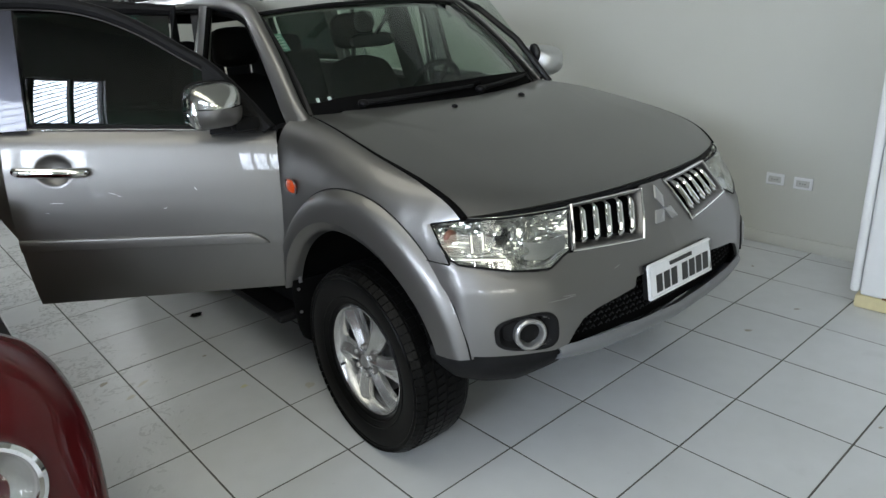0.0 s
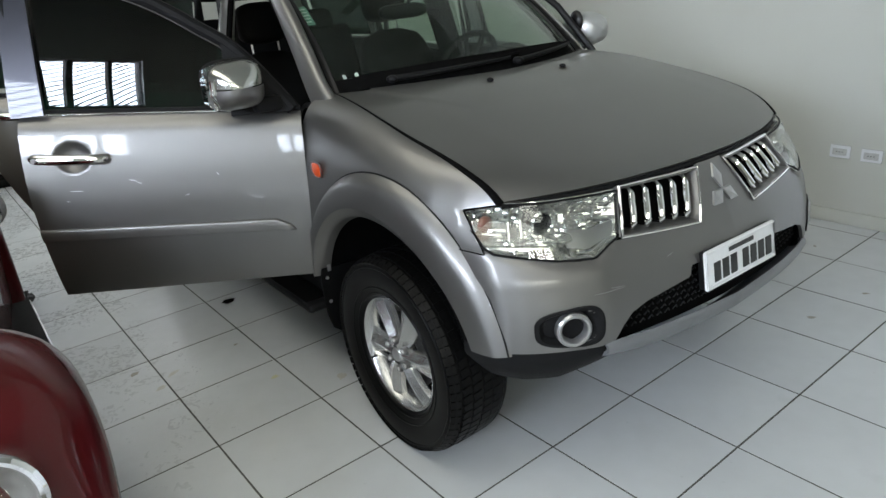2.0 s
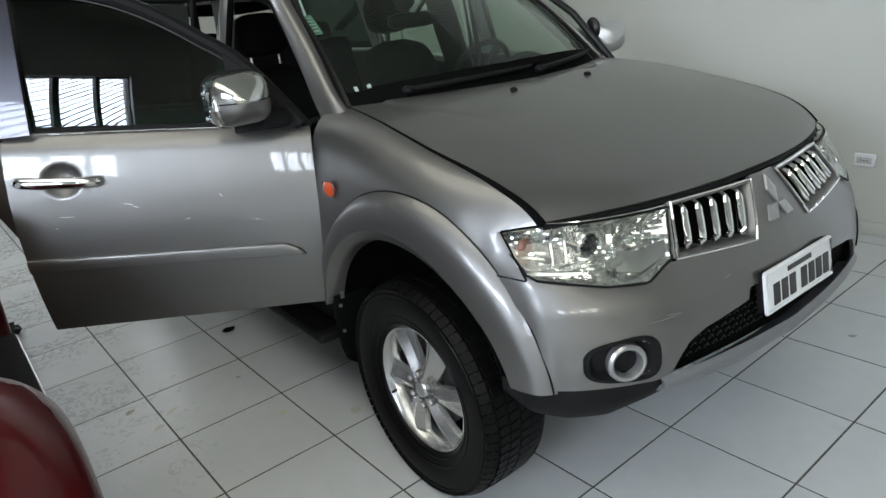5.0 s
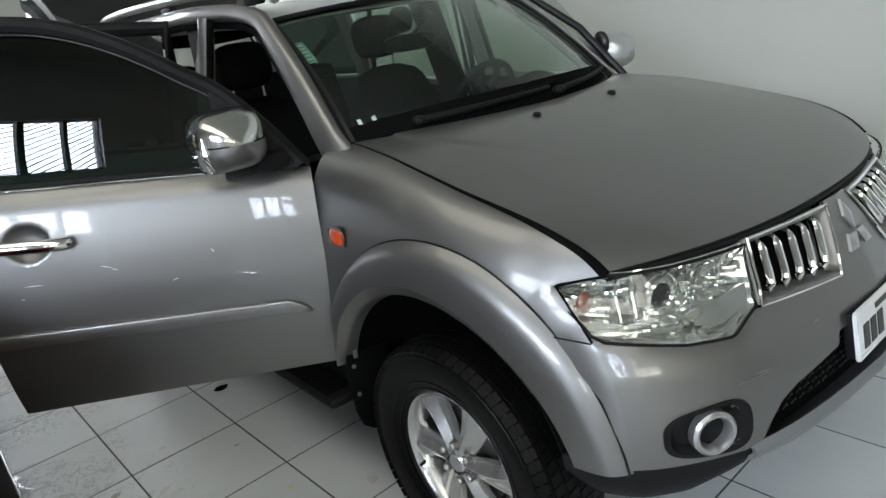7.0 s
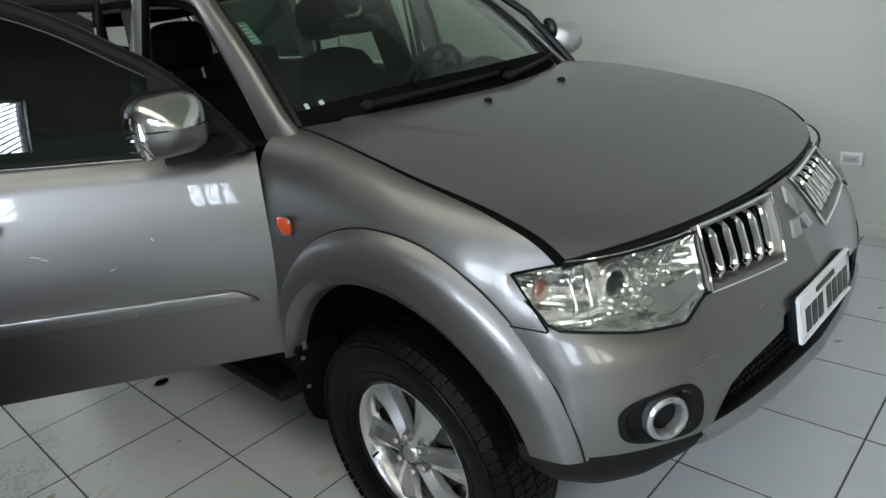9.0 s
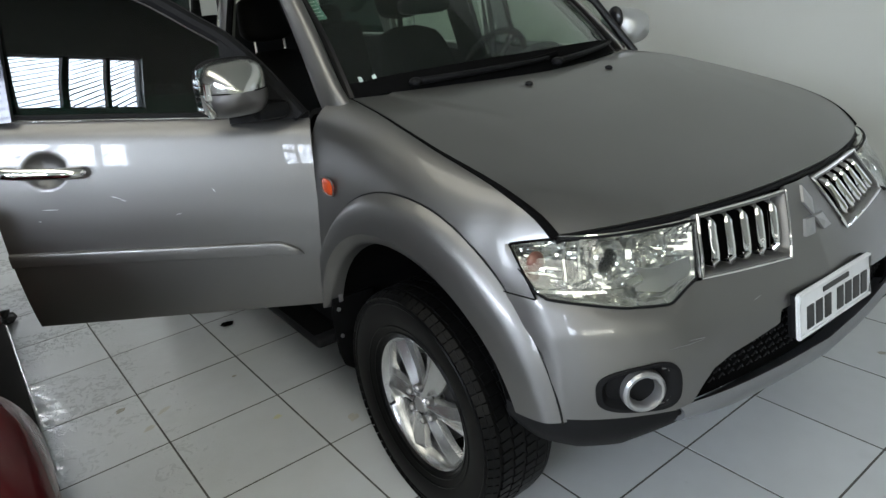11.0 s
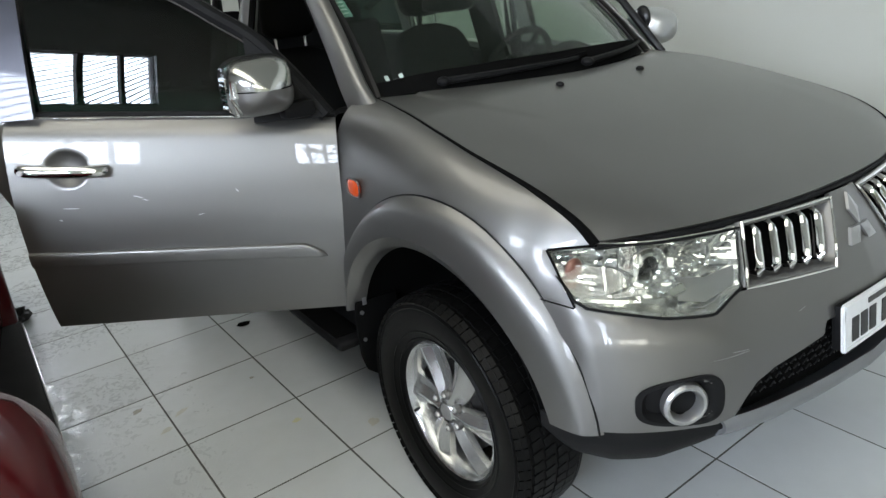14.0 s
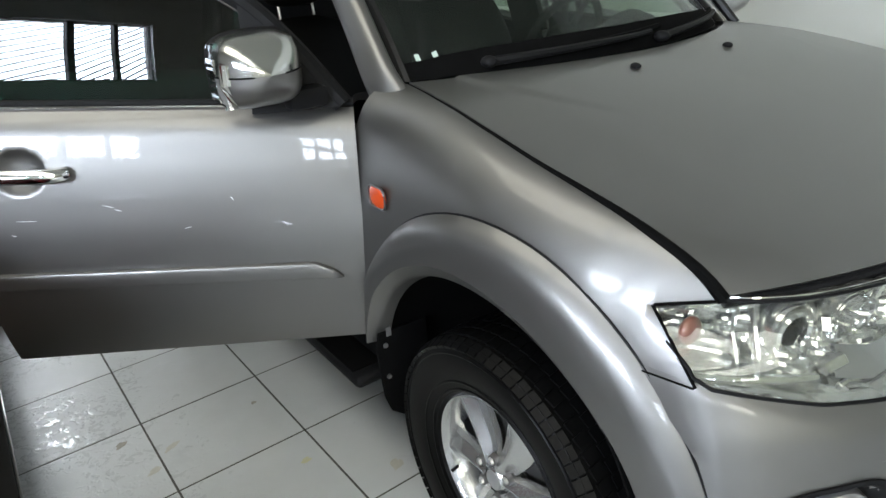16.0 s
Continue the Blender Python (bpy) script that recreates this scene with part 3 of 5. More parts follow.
# grilles with upright chrome bars
for side in (-1, 1):
    def gpt(a, b, off=0.0, side=side):
        """a: from the inner edge (0) outwards; b: from the top (0) down."""
        x = lin(a, [0, 1], [.073, .402]) * (1 - b) + lin(a, [0, 1], [.152, .468]) * b
        z = lin(a, [0, 1], [.997, 1.003]) * (1 - b) + lin(a, [0, 1], [.848, .876]) * b
        return Vector((side * x, front_y(x, z) + off, z))
    gr = part("grille", patch(lambda u, v: gpt(u, v, .045), 10, 8, .006, flip=side > 0), LINER, suv, "grille with upright chrome bars on black")
    # frame: a band round the opening
    ring = [(t / 12, 0) for t in range(12)] + [(1, t / 6) for t in range(6)] + [(1 - t / 12, 1) for t in range(12)] + [(0, 1 - t / 6) for t in range(6)]

    def gframe(u, v, ring=ring, gpt=gpt):
        a, b = ring[int(round(u * len(ring))) % len(ring)]
        prof = [(0.0, .004), (.015, -.005), (.042, -.007), (.060, -.003), (.066, .045)]
        f, off = prof[int(round(v * 4))]
        a2 = a + (.5 - a) * f * 1.0
        b2 = b + (.5 - b) * f * 2.1
        return gpt(a2, b2, off)
    part("grille_frame", patch(gframe, len(ring), 4, .004, flip=side > 0, close_u=True), SILVER, gr, "grey painted frame", sharp=50)
    part("grille_edge", tube([gpt(a, b, -.006) for a, b in ring], .0042, 6, True), CHROME, gr, "thin chrome edge")
    for k in range(5):
        a = .16 + k * .17
        pts = [gpt(a, .10, .035), gpt(a, .13, .014), gpt(a, .2, .004)] + [gpt(a, .2 + .56 * t / 8, .002) for t in range(1, 9)] + [gpt(a, .85, .004), gpt(a, .88, .035)]
        part("grille_bar", tube(pts, [.006, .008, .0105] + [.0115] * 8 + [.0085, .006], 10), CHROME, gr)

# badge of three plain lozenges
for ang in (90, 210, 330):
    d = Vector((math.cos(radians(ang)), 0, math.sin(radians(ang))))
    n = Vector((-d.z, 0, d.x))
    pts = []
    for p in (d * .001, d * .039 + n * .022, d * .077, d * .039 - n * .022):
        x, z = p.x, .917 + p.z
        pts.append(Vector((x, front_y(x, z), z)))
    bm = bmesh.new()
    lo, hi = [bm.verts.new(p + Vector((0, .004, 0))) for p in pts], [bm.verts.new(p + Vector((0, -.008, 0))) for p in pts]
    ridge = bm.verts.new(sum(pts, Vector()) / 4 + Vector((0, -.013, 0)))
    for k in range(4):
        bm.faces.new([lo[k], lo[(k + 1) % 4], hi[(k + 1) % 4], hi[k]])
        bm.faces.new([hi[k], hi[(k + 1) % 4], ridge])
    bmesh.ops.recalc_face_normals(bm, faces=bm.faces[:])
    part("badge", bm, SATIN, suv, "satin silver lozenge", sharp=10)

# number plate, its characters as plain bars
tilt = math.degrees(math.atan2(.018, .13))
pm = pose(0, -.808, .708, -tilt, 0, 0)
plate = part("number_plate", prism([(-.2 + .0, -.058), (-.193, -.065), (.193, -.065), (.2, -.058), (.2, .058), (.193, .065), (-.193, .065), (-.2, .058)], .006, "y", -.003, .0015), PLATE, suv, "pale grey number plate with plain dark bars", place=pm)
part("plate_rim", tube([(-.194, -.004, -.058), (.194, -.004, -.058), (.194, -.004, .058), (-.194, -.004, .058)], .005, 8, True), PLATE, plate)
part("plate_bracket", box(-.195, .195, .003, .028, -.060, .06, .004), PLASTIC, plate)
for k in range(7):
    x = -.155 + k * .046 + (.022 if k > 2 else 0)
    part("bar", box(x, x + .034, -.0055, -.003, -.045, .018), INK, plate)
part("bar", box(-.07, .07, -.0055, -.003, .032, .046), INK, plate)


# headlights
def hl(a, b, off=0.0, side=-1):
    """a: from the inner end (0) to the outer (1); b: from the top (0) down."""
    xt, zt = lin(a, [0, .85, .95, 1], [.412, .732, .776, .808]), lin(a, [0, .3, .8, .90, .96, 1], [.995, .998, 1.001, 1.0, .994, .978])
    xb = lin(a, [0, .12, .28, .9, 1], [.478, .512, .568, .806, .821])
    zb = lin(a, [0, .12, .28, .55, .9, 1], [.880, .868, .841, .849, .880, .896])
    x, z = xt + (xb - xt) * b, zt + (zb - zt) * b
    y = front_y(x, z)
    back = min(max((x - .70) / .1, 0), 1) * min(max((z - .9) / .08, 0), 1) * .022
    return Vector((side * x, y + back + off, z))


for side in (-1, 1):
    fl = side > 0
    lamp = part("headlight", patch(lambda u, v: hl(u, v, .003 + (.046 + .007 * math.sin(31 * u + 9 * v) + .006 * math.sin(33 * v - 17 * u)) * (1 - abs(2 * u - 1) ** 10) * (1 - abs(2 * v - 1) ** 8), side), 64, 26, .004, flip=fl), LAMPCHROME, suv, "clear headlight with chrome reflectors", sharp=4)
    rim = [hl(t / 30, 0, -.004, side) for t in range(31)] + [hl(1, t / 8, -.004, side) for t in range(1, 9)] + [hl(1 - t / 30, 1, -.004, side) for t in range(1, 31)] + [hl(0, 1 - t / 8, .003, side) for t in range(1, 8)]
    part("headlight_seal", tube(rim, .0034, 6, True), PLASTIC, lamp)
    part("headlight_lens", patch(lambda u, v: hl(u, v, -.004 - .006 * math.sin(math.pi * v), side), 36, 16, .0025, flip=fl), LENS, lamp, "clear plastic lens").visible_shadow = False
    for a, b, r, dark in ((.57, .40, .047, True), (.30, .37, .045, False)):
        c = hl(a, b, .035, side)
        m = Matrix.Translation(c) @ pose(0, 0, 0, 0, 0, 90 + side * 14)
        part("reflector_bowl", lathe([(.045, .012), (.035, .026), (.018, r * .82), (-.004, r), (-.008, r + .005), (.0, r + .007), (.03, r + .002)], 36, m), LAMPCHROME, lamp)
        if dark:
            part("projector_lens", lathe([(-.010, .0), (-.008, .012), (-.003, .022), (.006, .027), (.02, .028)], 28, m), DARKLENS, lamp, "dark round projector lens")
            part("projector_ring", lathe([(.012, .028), (-.006, .029), (-.011, .033), (-.006, .038), (.012, .039)], 28, m), LAMPCHROME, lamp)
        else:
            part("bulb_cap", lathe([(-.02, .0), (-.018, .010), (-.008, .014), (.03, .014)], 20, m), LAMPCHROME, lamp)
            for q in range(10):
                th = q * math.pi / 5
                part("reflector_facet", tube([m @ Vector((.016, .02 * math.cos(th), .02 * math.sin(th))), m @ Vector((0, .04 * math.cos(th), .04 * math.sin(th)))], .0045, 5), LAMPCHROME, lamp)
    # turn lamp in the outer corner, ribbed
    turn = part("turn_lamp", ball(hl(.885, .46, .026, side), .026, .014, .026, 22), AMBERCLEAR, lamp, "brown-orange turn lamp bulb")
    for q in range(7):
        part("lamp_rib", tube([hl(.845 + .085 * k / 8, .22 + .07 * q + .03 * math.sin(math.pi * k / 8), .012, side) for k in range(9)], .0014, 5), LENS, turn, "clear rib")
    # stepped chrome blades
    for a0, b0, a1, b1, w in ((.50, .82, .90, .93, .008), (.03, .62, .20, .46, .007), (.05, .10, .20, .30, .006), (.22, .70, .40, .92, .006), (.70, .10, .72, .88, .006), (.76, .08, .79, .90, .005), (.44, .30, .45, .42, .014), (.40, .66, .48, .74, .016)):
        part("reflector_blade", tube([hl(a0 + (a1 - a0) * t / 6, b0 + (b1 - b0) * t / 6, .030, side) for t in range(7)], w, 6), LAMPCHROME, lamp, sharp=20)
    part("reflector_panel", patch(lambda u, v: hl(.03 + u * .40, .62 + v * .32 - .1 * u, .012 + .014 * u, side), 8, 4, .003, flip=fl), SATIN, lamp, "satin grey inner panel")


# ---- wheels ----
def tyre_profile():
    r = .371
    return [(-.085, .222), (-.099, .230), (-.111, .258), (-.117, .295), (-.118, .330), (-.115, .352), (-.106, .364), (-.06, r), (0, r + .001), (.06, r), (.105, .368), (.118, .356), (.128, .333), (.132, .30), (.124, .262), (.105, .232), (.085, .222)]


def spoke(th):
    """One broad twisted blade of the rim: two flat facets that meet in a sharp ridge."""
    bm = bmesh.new()
    across = [(-1.0, .034), (-.90, .012), (-.22, -.006), (-.10, -.006), (.55, .014), (1.0, .020), (1.06, .036)]
    rows = []
    for k in range(9):
        u = k / 8
        r = .036 + u * .172
        w = lin(u, [0, .25, .7, 1], [.028, .034, .048, .062])
        lift = lin(u, [0, .15, .7, 1], [-.020, -.016, -.010, -.004])
        skew = .010 * math.sin(math.pi * u) - .006 * u
        row = []
        for s, h in across:
            t = s * w + skew
            y, z = r * math.cos(th) - t * math.sin(th), r * math.sin(th) + t * math.cos(th)
            row.append(bm.verts.new((-.072 + lift + h * lin(u, [0, .3, 1], [.5, 1, .8]), y, z)))
        rows.append(row)
    for k in range(8):
        for j in range(len(across) - 1):
            bm.faces.new([rows[k][j], rows[k][j + 1], rows[k + 1][j + 1], rows[k + 1][j]])
    bmesh.ops.recalc_face_normals(bm, faces=bm.faces[:])
    return bm


def wheel(m, spare_turn):
    w = part("wheel", lathe([(-.088, .224), (-.094, .218), (-.088, .210), (-.07, .203), (-.03, .188), (.06, .182), (.10, .205), (.10, .215), (.06, .195)], 64), ALLOY, suv, "silver six-spoke alloy wheel with black tyre", place=m)
    part("tyre", lathe(tyre_profile(), 96), RUBBER, w, "worn black road tyre")
    lugs = []
    for k in range(72):
        th = 2 * math.pi * k / 72
        for x0, x1, rr, sk in ((-.122, -.088, .3605, .0), (.088, .122, .3605, .0), (-.080, -.046, .3700, .010), (.046, .080, .3700, -.010), (-.040, -.004, .3720, .008), (.004, .040, .3720, -.008)):
            b = box(x0, x1, -.0138, .0138, -.006, .0030, .0)
            tip = 26 if x0 < -.085 else -26 if x0 > .085 else 0
            b.transform(pose(0, 0, 0, math.degrees(th) - 90) @ pose(0, sk, rr) @ Matrix.Translation(((x0 + x1) / 2, 0, 0)) @ pose(0, 0, 0, 0, -tip, 9 if sk else 0) @ Matrix.Translation((-(x0 + x1) / 2, 0, 0)))
            lugs.append(b)
    part("tread", joined(*lugs), RUBBER, w, "tread blocks")
    for rr, xx in ((.238, -.1035), (.262, -.1125), (.338, -.1180)):
        part("sidewall_rib", lathe([(xx, rr - .004), (xx - .0022, rr - .001), (xx - .0022, rr + .001), (xx, rr + .004)], 72), RUBBER, w)
    for k in range(6):
        part("spoke", spoke(radians(60 * k + spare_turn)), ALLOY, w, sharp=9)
    part("hub", lathe([(-.094, 0), (-.094, .026), (-.090, .031), (-.086, .034), (-.084, .046), (-.07, .052), (-.05, .055)], 40), ALLOY, w)
    part("centre_cap", lathe([(-.100, 0), (-.0995, .018), (-.097, .025), (-.09, .027)], 32), SATIN, w, "round centre cap")
    for k in range(6):
        th = radians(60 * k + 30 + spare_turn)
        at = pose(0, .057 * math.cos(th), .057 * math.sin(th))
        # darker disc stands in for the shaded recess round each nut
        part("lug_shade_disc", lathe([(-.0945, .0), (-.0945, .0135), (-.08, .014)], 20, at), mat_disc, w)
        part("lug_nut", lathe([(-.102, 0), (-.101, .007), (-.096, .0105), (-.08, .011)], 6, at), SATIN, w)
    part("brake_disc", lathe([(-.03, .05), (-.03, .145), (-.02, .145), (-.02, .05)], 40), mat_disc, w, "dull steel brake disc")
    part("brake_caliper", box(-.06, .02, .07, .165, -.07, .07, .012), LINER, w)
    part("valve", tube([(-.085, .165, -.075), (-.108, .158, -.072)], .005, 8), PLASTIC, w)
    return w


mat_disc = mat("dull_steel", (0.18, 0.175, 0.17), 0.5, 0.9, var=0.2, scale=30)
wheel(pose(-.777, -.026, .372), 55)
wheel(pose(.757, 0, .372, 0, 0, 180), 0)
wheel(pose(-.757, 2.8, .372), 40)
wheel(pose(.757, 2.8, .372, 0, 0, 180), 10)

# wheel housings
for x0, x1 in ((-.858, -.42), (.42, .858)):
    for yc in (0, 2.8):
        part("wheel_housing", patch(lambda u, v, yc=yc, x0=x0, x1=x1: Vector((x0 + (x1 - x0) * v, yc + .02 + .475 * math.cos(radians(4 + 164 * u)), .42 + .475 * math.sin(radians(4 + 164 * u)))), 40, 6, .006), LINER, suv)
        xi = -.42 if x0 < 0 else .42
        part("inner_housing", box(xi - .01, xi + .01, yc - .44, yc + .48, .52, .9), LINER, suv)

# mud flap with its two bolts
flap = part("mud_flap", prism([(.33, .57), (.49, .575), (.502, .52), (.492, .36), (.475, .305), (.44, .275), (.40, .27), (.36, .29), (.33, .36)], .012, "y", 0, .003), LINER, suv, "black rubber mud flap", place=pose(-.40, .455, 0, 0, 0, 180))
for z in (.535, .43):
    part("bolt", tube([(.475, .012, z), (.475, .018, z)], .007, 8), SATIN, flap)

part("bracket", box(.452, .468, .010, .015, .560, .588, .002), SATIN, flap, "bare steel clip")

# ---- cabin ----
def screen_base(s):
    p = bonnet((s + 1) / 2, 0)
    return Vector((p.x, p.y + .035, p.z - .006))


def screen(u, v):
    s = 2 * u - 1
    b = screen_base(s)
    t = Vector((.602 * s, .915 + .135 * abs(s) ** 2.2, 1.668 - .031 * abs(s) ** 2.2))
    p = b.lerp(t, v)
    return p + Vector((0, -.02, .02)) * math.sin(math.pi * v) * 1.0


def roof(u, v):
    s = 2 * u - 1
    k = abs(s)
    y0 = .915 + .135 * k ** 2.2
    y = y0 + (3.62 - y0) * v
    w = spl(v, [0, .12, .4, .8, 1], [.615, .635, .655, .645, .62])
    zc = spl(v, [0, .15, .4, .75, 1], [1.672, 1.712, 1.745, 1.748, 1.715])
    ze = spl(v, [0, .15, .4, .75, 1], [1.642, 1.676, 1.705, 1.705, 1.675])
    return Vector((w * s, y, zc + (ze - zc) * k ** 3))


part("windscreen", patch(screen, 30, 20, .005, flip=False), SCREEN, suv, "large clear windscreen").visible_shadow = False
part("windscreen_seal", joined(tube([screen(k / 30, 1) + Vector((0, -.004, .004)) for k in range(31)], .009, 6), tube([screen(0, k / 16) for k in range(17)], .009, 8), tube([screen(1, k / 16) for k in range(17)], .009, 8)), PLASTIC, suv)
part("frit_band", patch(lambda u, v: screen(u, .135 * v * (1 - .35 * abs(2 * u - 1) ** 2)) + Vector((0, -.003, .003)), 40, 4, .001), LINER, suv, "black band along the foot of the glass")
part("frit_edge", patch(lambda u, v: screen(.012 * u, v) + Vector((0, -.003, .003)), 2, 20, .001), GLOSSBLACK, suv)
part("frit_edge", patch(lambda u, v: screen(.955 + .045 * u, v) + Vector((0, -.003, .003)), 2, 20, .001), GLOSSBLACK, suv)
part("roof", patch(roof, 40, 40, .012), SILVER, suv)
part("headliner", patch(lambda u, v: roof(.04 + .92 * u, .03 + .94 * v) + Vector((0, 0, -.03)), 16, 16, .01), HEADLINER, suv)
part("cowl", patch(lambda u, v: screen_base(2 * (.02 + .96 * u) - 1) + Vector((0, -.030 + .075 * v, -.010 + .005 * math.sin(v * 9) - .006 * v)), 40, 8, .012), PLASTIC, suv, "black plastic cowl under the windscreen")
for x0, x1 in ((-.52, .05), (.08, .60)):
    # wiper arms and blades lying at the foot of the screen
    arm = [screen((x + .72) / 1.44, .012 + .035 * t) + Vector((0, -.015, .022)) for t, x in ((k / 10, x0 + (x1 - x0) * k / 10) for k in range(11))]
    wip = part("wiper", tube(arm, [.013 - .006 * k / 10 for k in range(11)], 8), PLASTIC, suv, "black wiper arm")
    blade = [screen((x + .72) / 1.44, .03 + .05 * t) + Vector((0, -.012, .012)) for t, x in ((k / 10, x0 + .05 + (x1 - x0 + .02) * k / 10) for k in range(11))]
    part("wiper_blade", tube(blade, .009, 6), LINER, wip)
    part("wiper_pivot", ball(arm[0], .022, .026, .016, 14), PLASTIC, wip)
for x in (-.21, .21):
    part("washer_nozzle", ball(bonnet((x / .74 + 1) / 2, .13) + Vector((0, 0, .004)), .012, .016, .009, 14), PLASTIC, suv)
part("aerial_base", lathe([(0, .0), (.0, .022), (.012, .018), (.05, .008), (.055, 0)], 16, pose(.0, 1.14, 1.715, 0, -70, 90)), PLASTIC, suv)
part("aerial_mast", tube([(0, 1.15, 1.735), (0, 1.25, 1.86), (0, 1.36, 1.99)], [.0045, .0032, .0022], 8), PLASTIC, suv, "thin black aerial")
st = part("windscreen_sticker", patch(lambda u, v: screen(.013 + .026 * u, .58 + .19 * v) + Vector((0, .008, -.006)), 4, 8, .001), GREENSTICK, suv, "pale green paper sticker on the glass")
for k in range(5):
    part("bar", patch(lambda u, v, k=k: screen(.017 + .016 * u, .605 + k * .032 + .009 * v) + Vector((0, .0065, -.0045)), 2, 2, .0006), WHITEPAPER, st)
for u0 in (.038, .068):
    part("paper_tag", patch(lambda u, v, u0=u0: screen(u0 + .008 * u, .090 + .045 * v) + Vector((0, .006, -.002)), 2, 3, .001), WHITEPAPER, suv, "small white sticker inside the glass")

PILLAR = [(-.745, .475, 1.165), (-.748, .545, 1.232), (-.712, .735, 1.408), (-.675, .925, 1.562), (-.652, 1.06, 1.652), (-.652, 1.19, 1.682), (-.668, 1.40, 1.702), (-.685, 1.7, 1.714), (-.688, 2.5, 1.712), (-.665, 3.2, 1.692), (-.63, 3.6, 1.665)]


def along(path, n):
    """Points evenly along a smooth path."""
    t = list(range(len(path)))
    cs = list(zip(*path))
    return [Vector([spl(q, t, c) for c in cs]) for q in np.linspace(0, len(path) - 1, n)]


def pillar_sweep(path, n, width, depth):
    """A rounded beam along the path, wide across the car's skin: broad at its foot, slimmer along the roof."""
    pts = along(path, n)
    broad = lambda u: spl(u, [0, .12, .22, .36, .5, 1], [1.22, 1.15, 1.0, .78, .68, .68])

    def fn(u, v):
        k = min(int(round(u * (n - 1))), n - 1)
        a, b = pts[max(k - 1, 0)], pts[min(k + 1, n - 1)]
        t = (b - a).normalized()
        outw = Vector((-1, 0, .45))
        outw = (outw - t * outw.dot(t)).normalized()
        s = t.cross(outw).normalized()
        th = 2 * math.pi * v
        c, q = math.cos(th), math.sin(th)
        return pts[k] + s * math.copysign(abs(c) ** .8, c) * width * broad(u) + outw * math.copysign(abs(q) ** .8, q) * depth
    return patch(fn, n - 1, 20, 0, flip=False)


for side in (1, -1):
    def both(bm, side=side):
        bmesh.ops.recalc_face_normals(bm, faces=bm.faces[:])
        return bm if side == 1 else mirrored(bm)
    part("pillar_frame", both(pillar_sweep([(x + .014, y, z) for x, y, z in PILLAR], 60, .047 if side == 1 else .022, .026 if side == 1 else .010)), SILVER, suv, "grey painted roof pillar")
    part("door_seal", both(tube([p + Vector((.018, .052, -.040)) for p in along(PILLAR[1:9], 40)], .016, 8)), LINER, suv, "black rubber door seal")
    rail_path = [(-.60, .98, 1.712), (-.605, 1.06, 1.742), (-.615, 1.25, 1.765), (-.622, 1.8, 1.795), (-.622, 2.4, 1.805), (-.615, 2.85, 1.80), (-.60, 3.1, 1.775), (-.585, 3.25, 1.73)]
    rail = part("roof_rail", both(tube(along(rail_path, 40), .019, 10)), SATIN, suv, "silver roof rail")
    for y in (1.12, 1.98, 2.82):
        part("rail_foot", both(box(-.628, -.592, y - .06, y + .06, 1.705, 1.775, .01)), PLASTIC, rail)
    # centre pillar, rear pillars and lower body
    part("centre_pillar", both(patch(lambda u, v: Vector((-.70 - .11 * v - .02 * math.sin(math.pi * u), 1.365 + .08 * u - .02 * v, 1.69 - .46 * v)), 6, 10, .05)), SILVER, suv)
    rear = 1.64 if side == 1 else 1.70                                # the shut doors' frames close the far pillar behind
    part("pillar_lining", both(patch(lambda u, v: Vector((-.655 - .06 * v, 1.56 - .12 * v + (rear - 1.49) * u, 1.66 - .50 * v)), 4, 8, .03)), FABRIC, suv, "dark inner pillar lining")
    part("pillar_seal", both(tube([(-.695, 1.35, 1.68), (-.76, 1.34, 1.45), (-.815, 1.33, 1.23)], .014, 8)), LINER, suv)
    # chrome strip stands in for the bright band at the pillar's edge
    part("pillar_edge_strip", both(tube([(-.69, 1.458, 1.68), (-.765, 1.452, 1.45), (-.82, 1.442, 1.23)], .010, 8)), CHROME, suv, "bright strip")
    part("pillar_base", both(patch(lambda u, v: Vector((-.815 - .03 * math.sin(math.pi * v), 1.40 + .14 * u, 1.25 - .75 * v)), 4, 10, .05)), SILVER, suv)
    part("rear_pillar", both(patch(lambda u, v: Vector((-.685 - .13 * v, 2.45 + .10 * u + .02 * v, 1.70 - .44 * v)), 4, 8, .05)), SILVER, suv)
    part("tail_pillar", both(patch(lambda u, v: Vector((-.65 - .15 * v, 3.38 + .28 * u + .12 * v, 1.68 - .42 * v)), 4, 8, .05)), SILVER, suv)
    part("quarter_glass", both(patch(lambda u, v: Vector((-.675 - .13 * v, 2.55 + .83 * u + .06 * v, 1.67 - .39 * v)), 4, 4, .005)), TINTED, suv).visible_shadow = False

    def quarter(u, v):
        y = 2.42 + 1.42 * u
        zb = .45 if not 2.35 < y < 3.28 else max(.45, .42 + math.sqrt(max(.475 ** 2 - (y - 2.82) ** 2, 0)))
        z = 1.27 + (zb - 1.27) * v
        return Vector((-.80 - .065 * math.sin(math.pi * min(v * .8 + .1, 1)) - .0 + .10 * u ** 4, y, z))
    part("rear_wing", both(patch(quarter, 40, 14, .012)), SILVER, suv)
    part("quarter_lining", both(patch(lambda u, v: Vector((-.735 + .04 * u ** 4, 2.44 + 1.20 * u, 1.262 - .42 * v)), 8, 6, .02)), FABRIC, suv, "dark inner side lining")
    part("sill", both(box(-.85, -.76, .50, 2.40, .42, .525, .02)), LINER, suv, "black sill under the doors")
    step = part("side_step", both(box(-.935, -.79, .535, 2.30, .352, .392, .018, 3)), PLASTIC, suv, "black side step")
    part("step_tread", both(box(-.925, -.80, .58, 2.26, .393, .398, .002)), LINER, step)
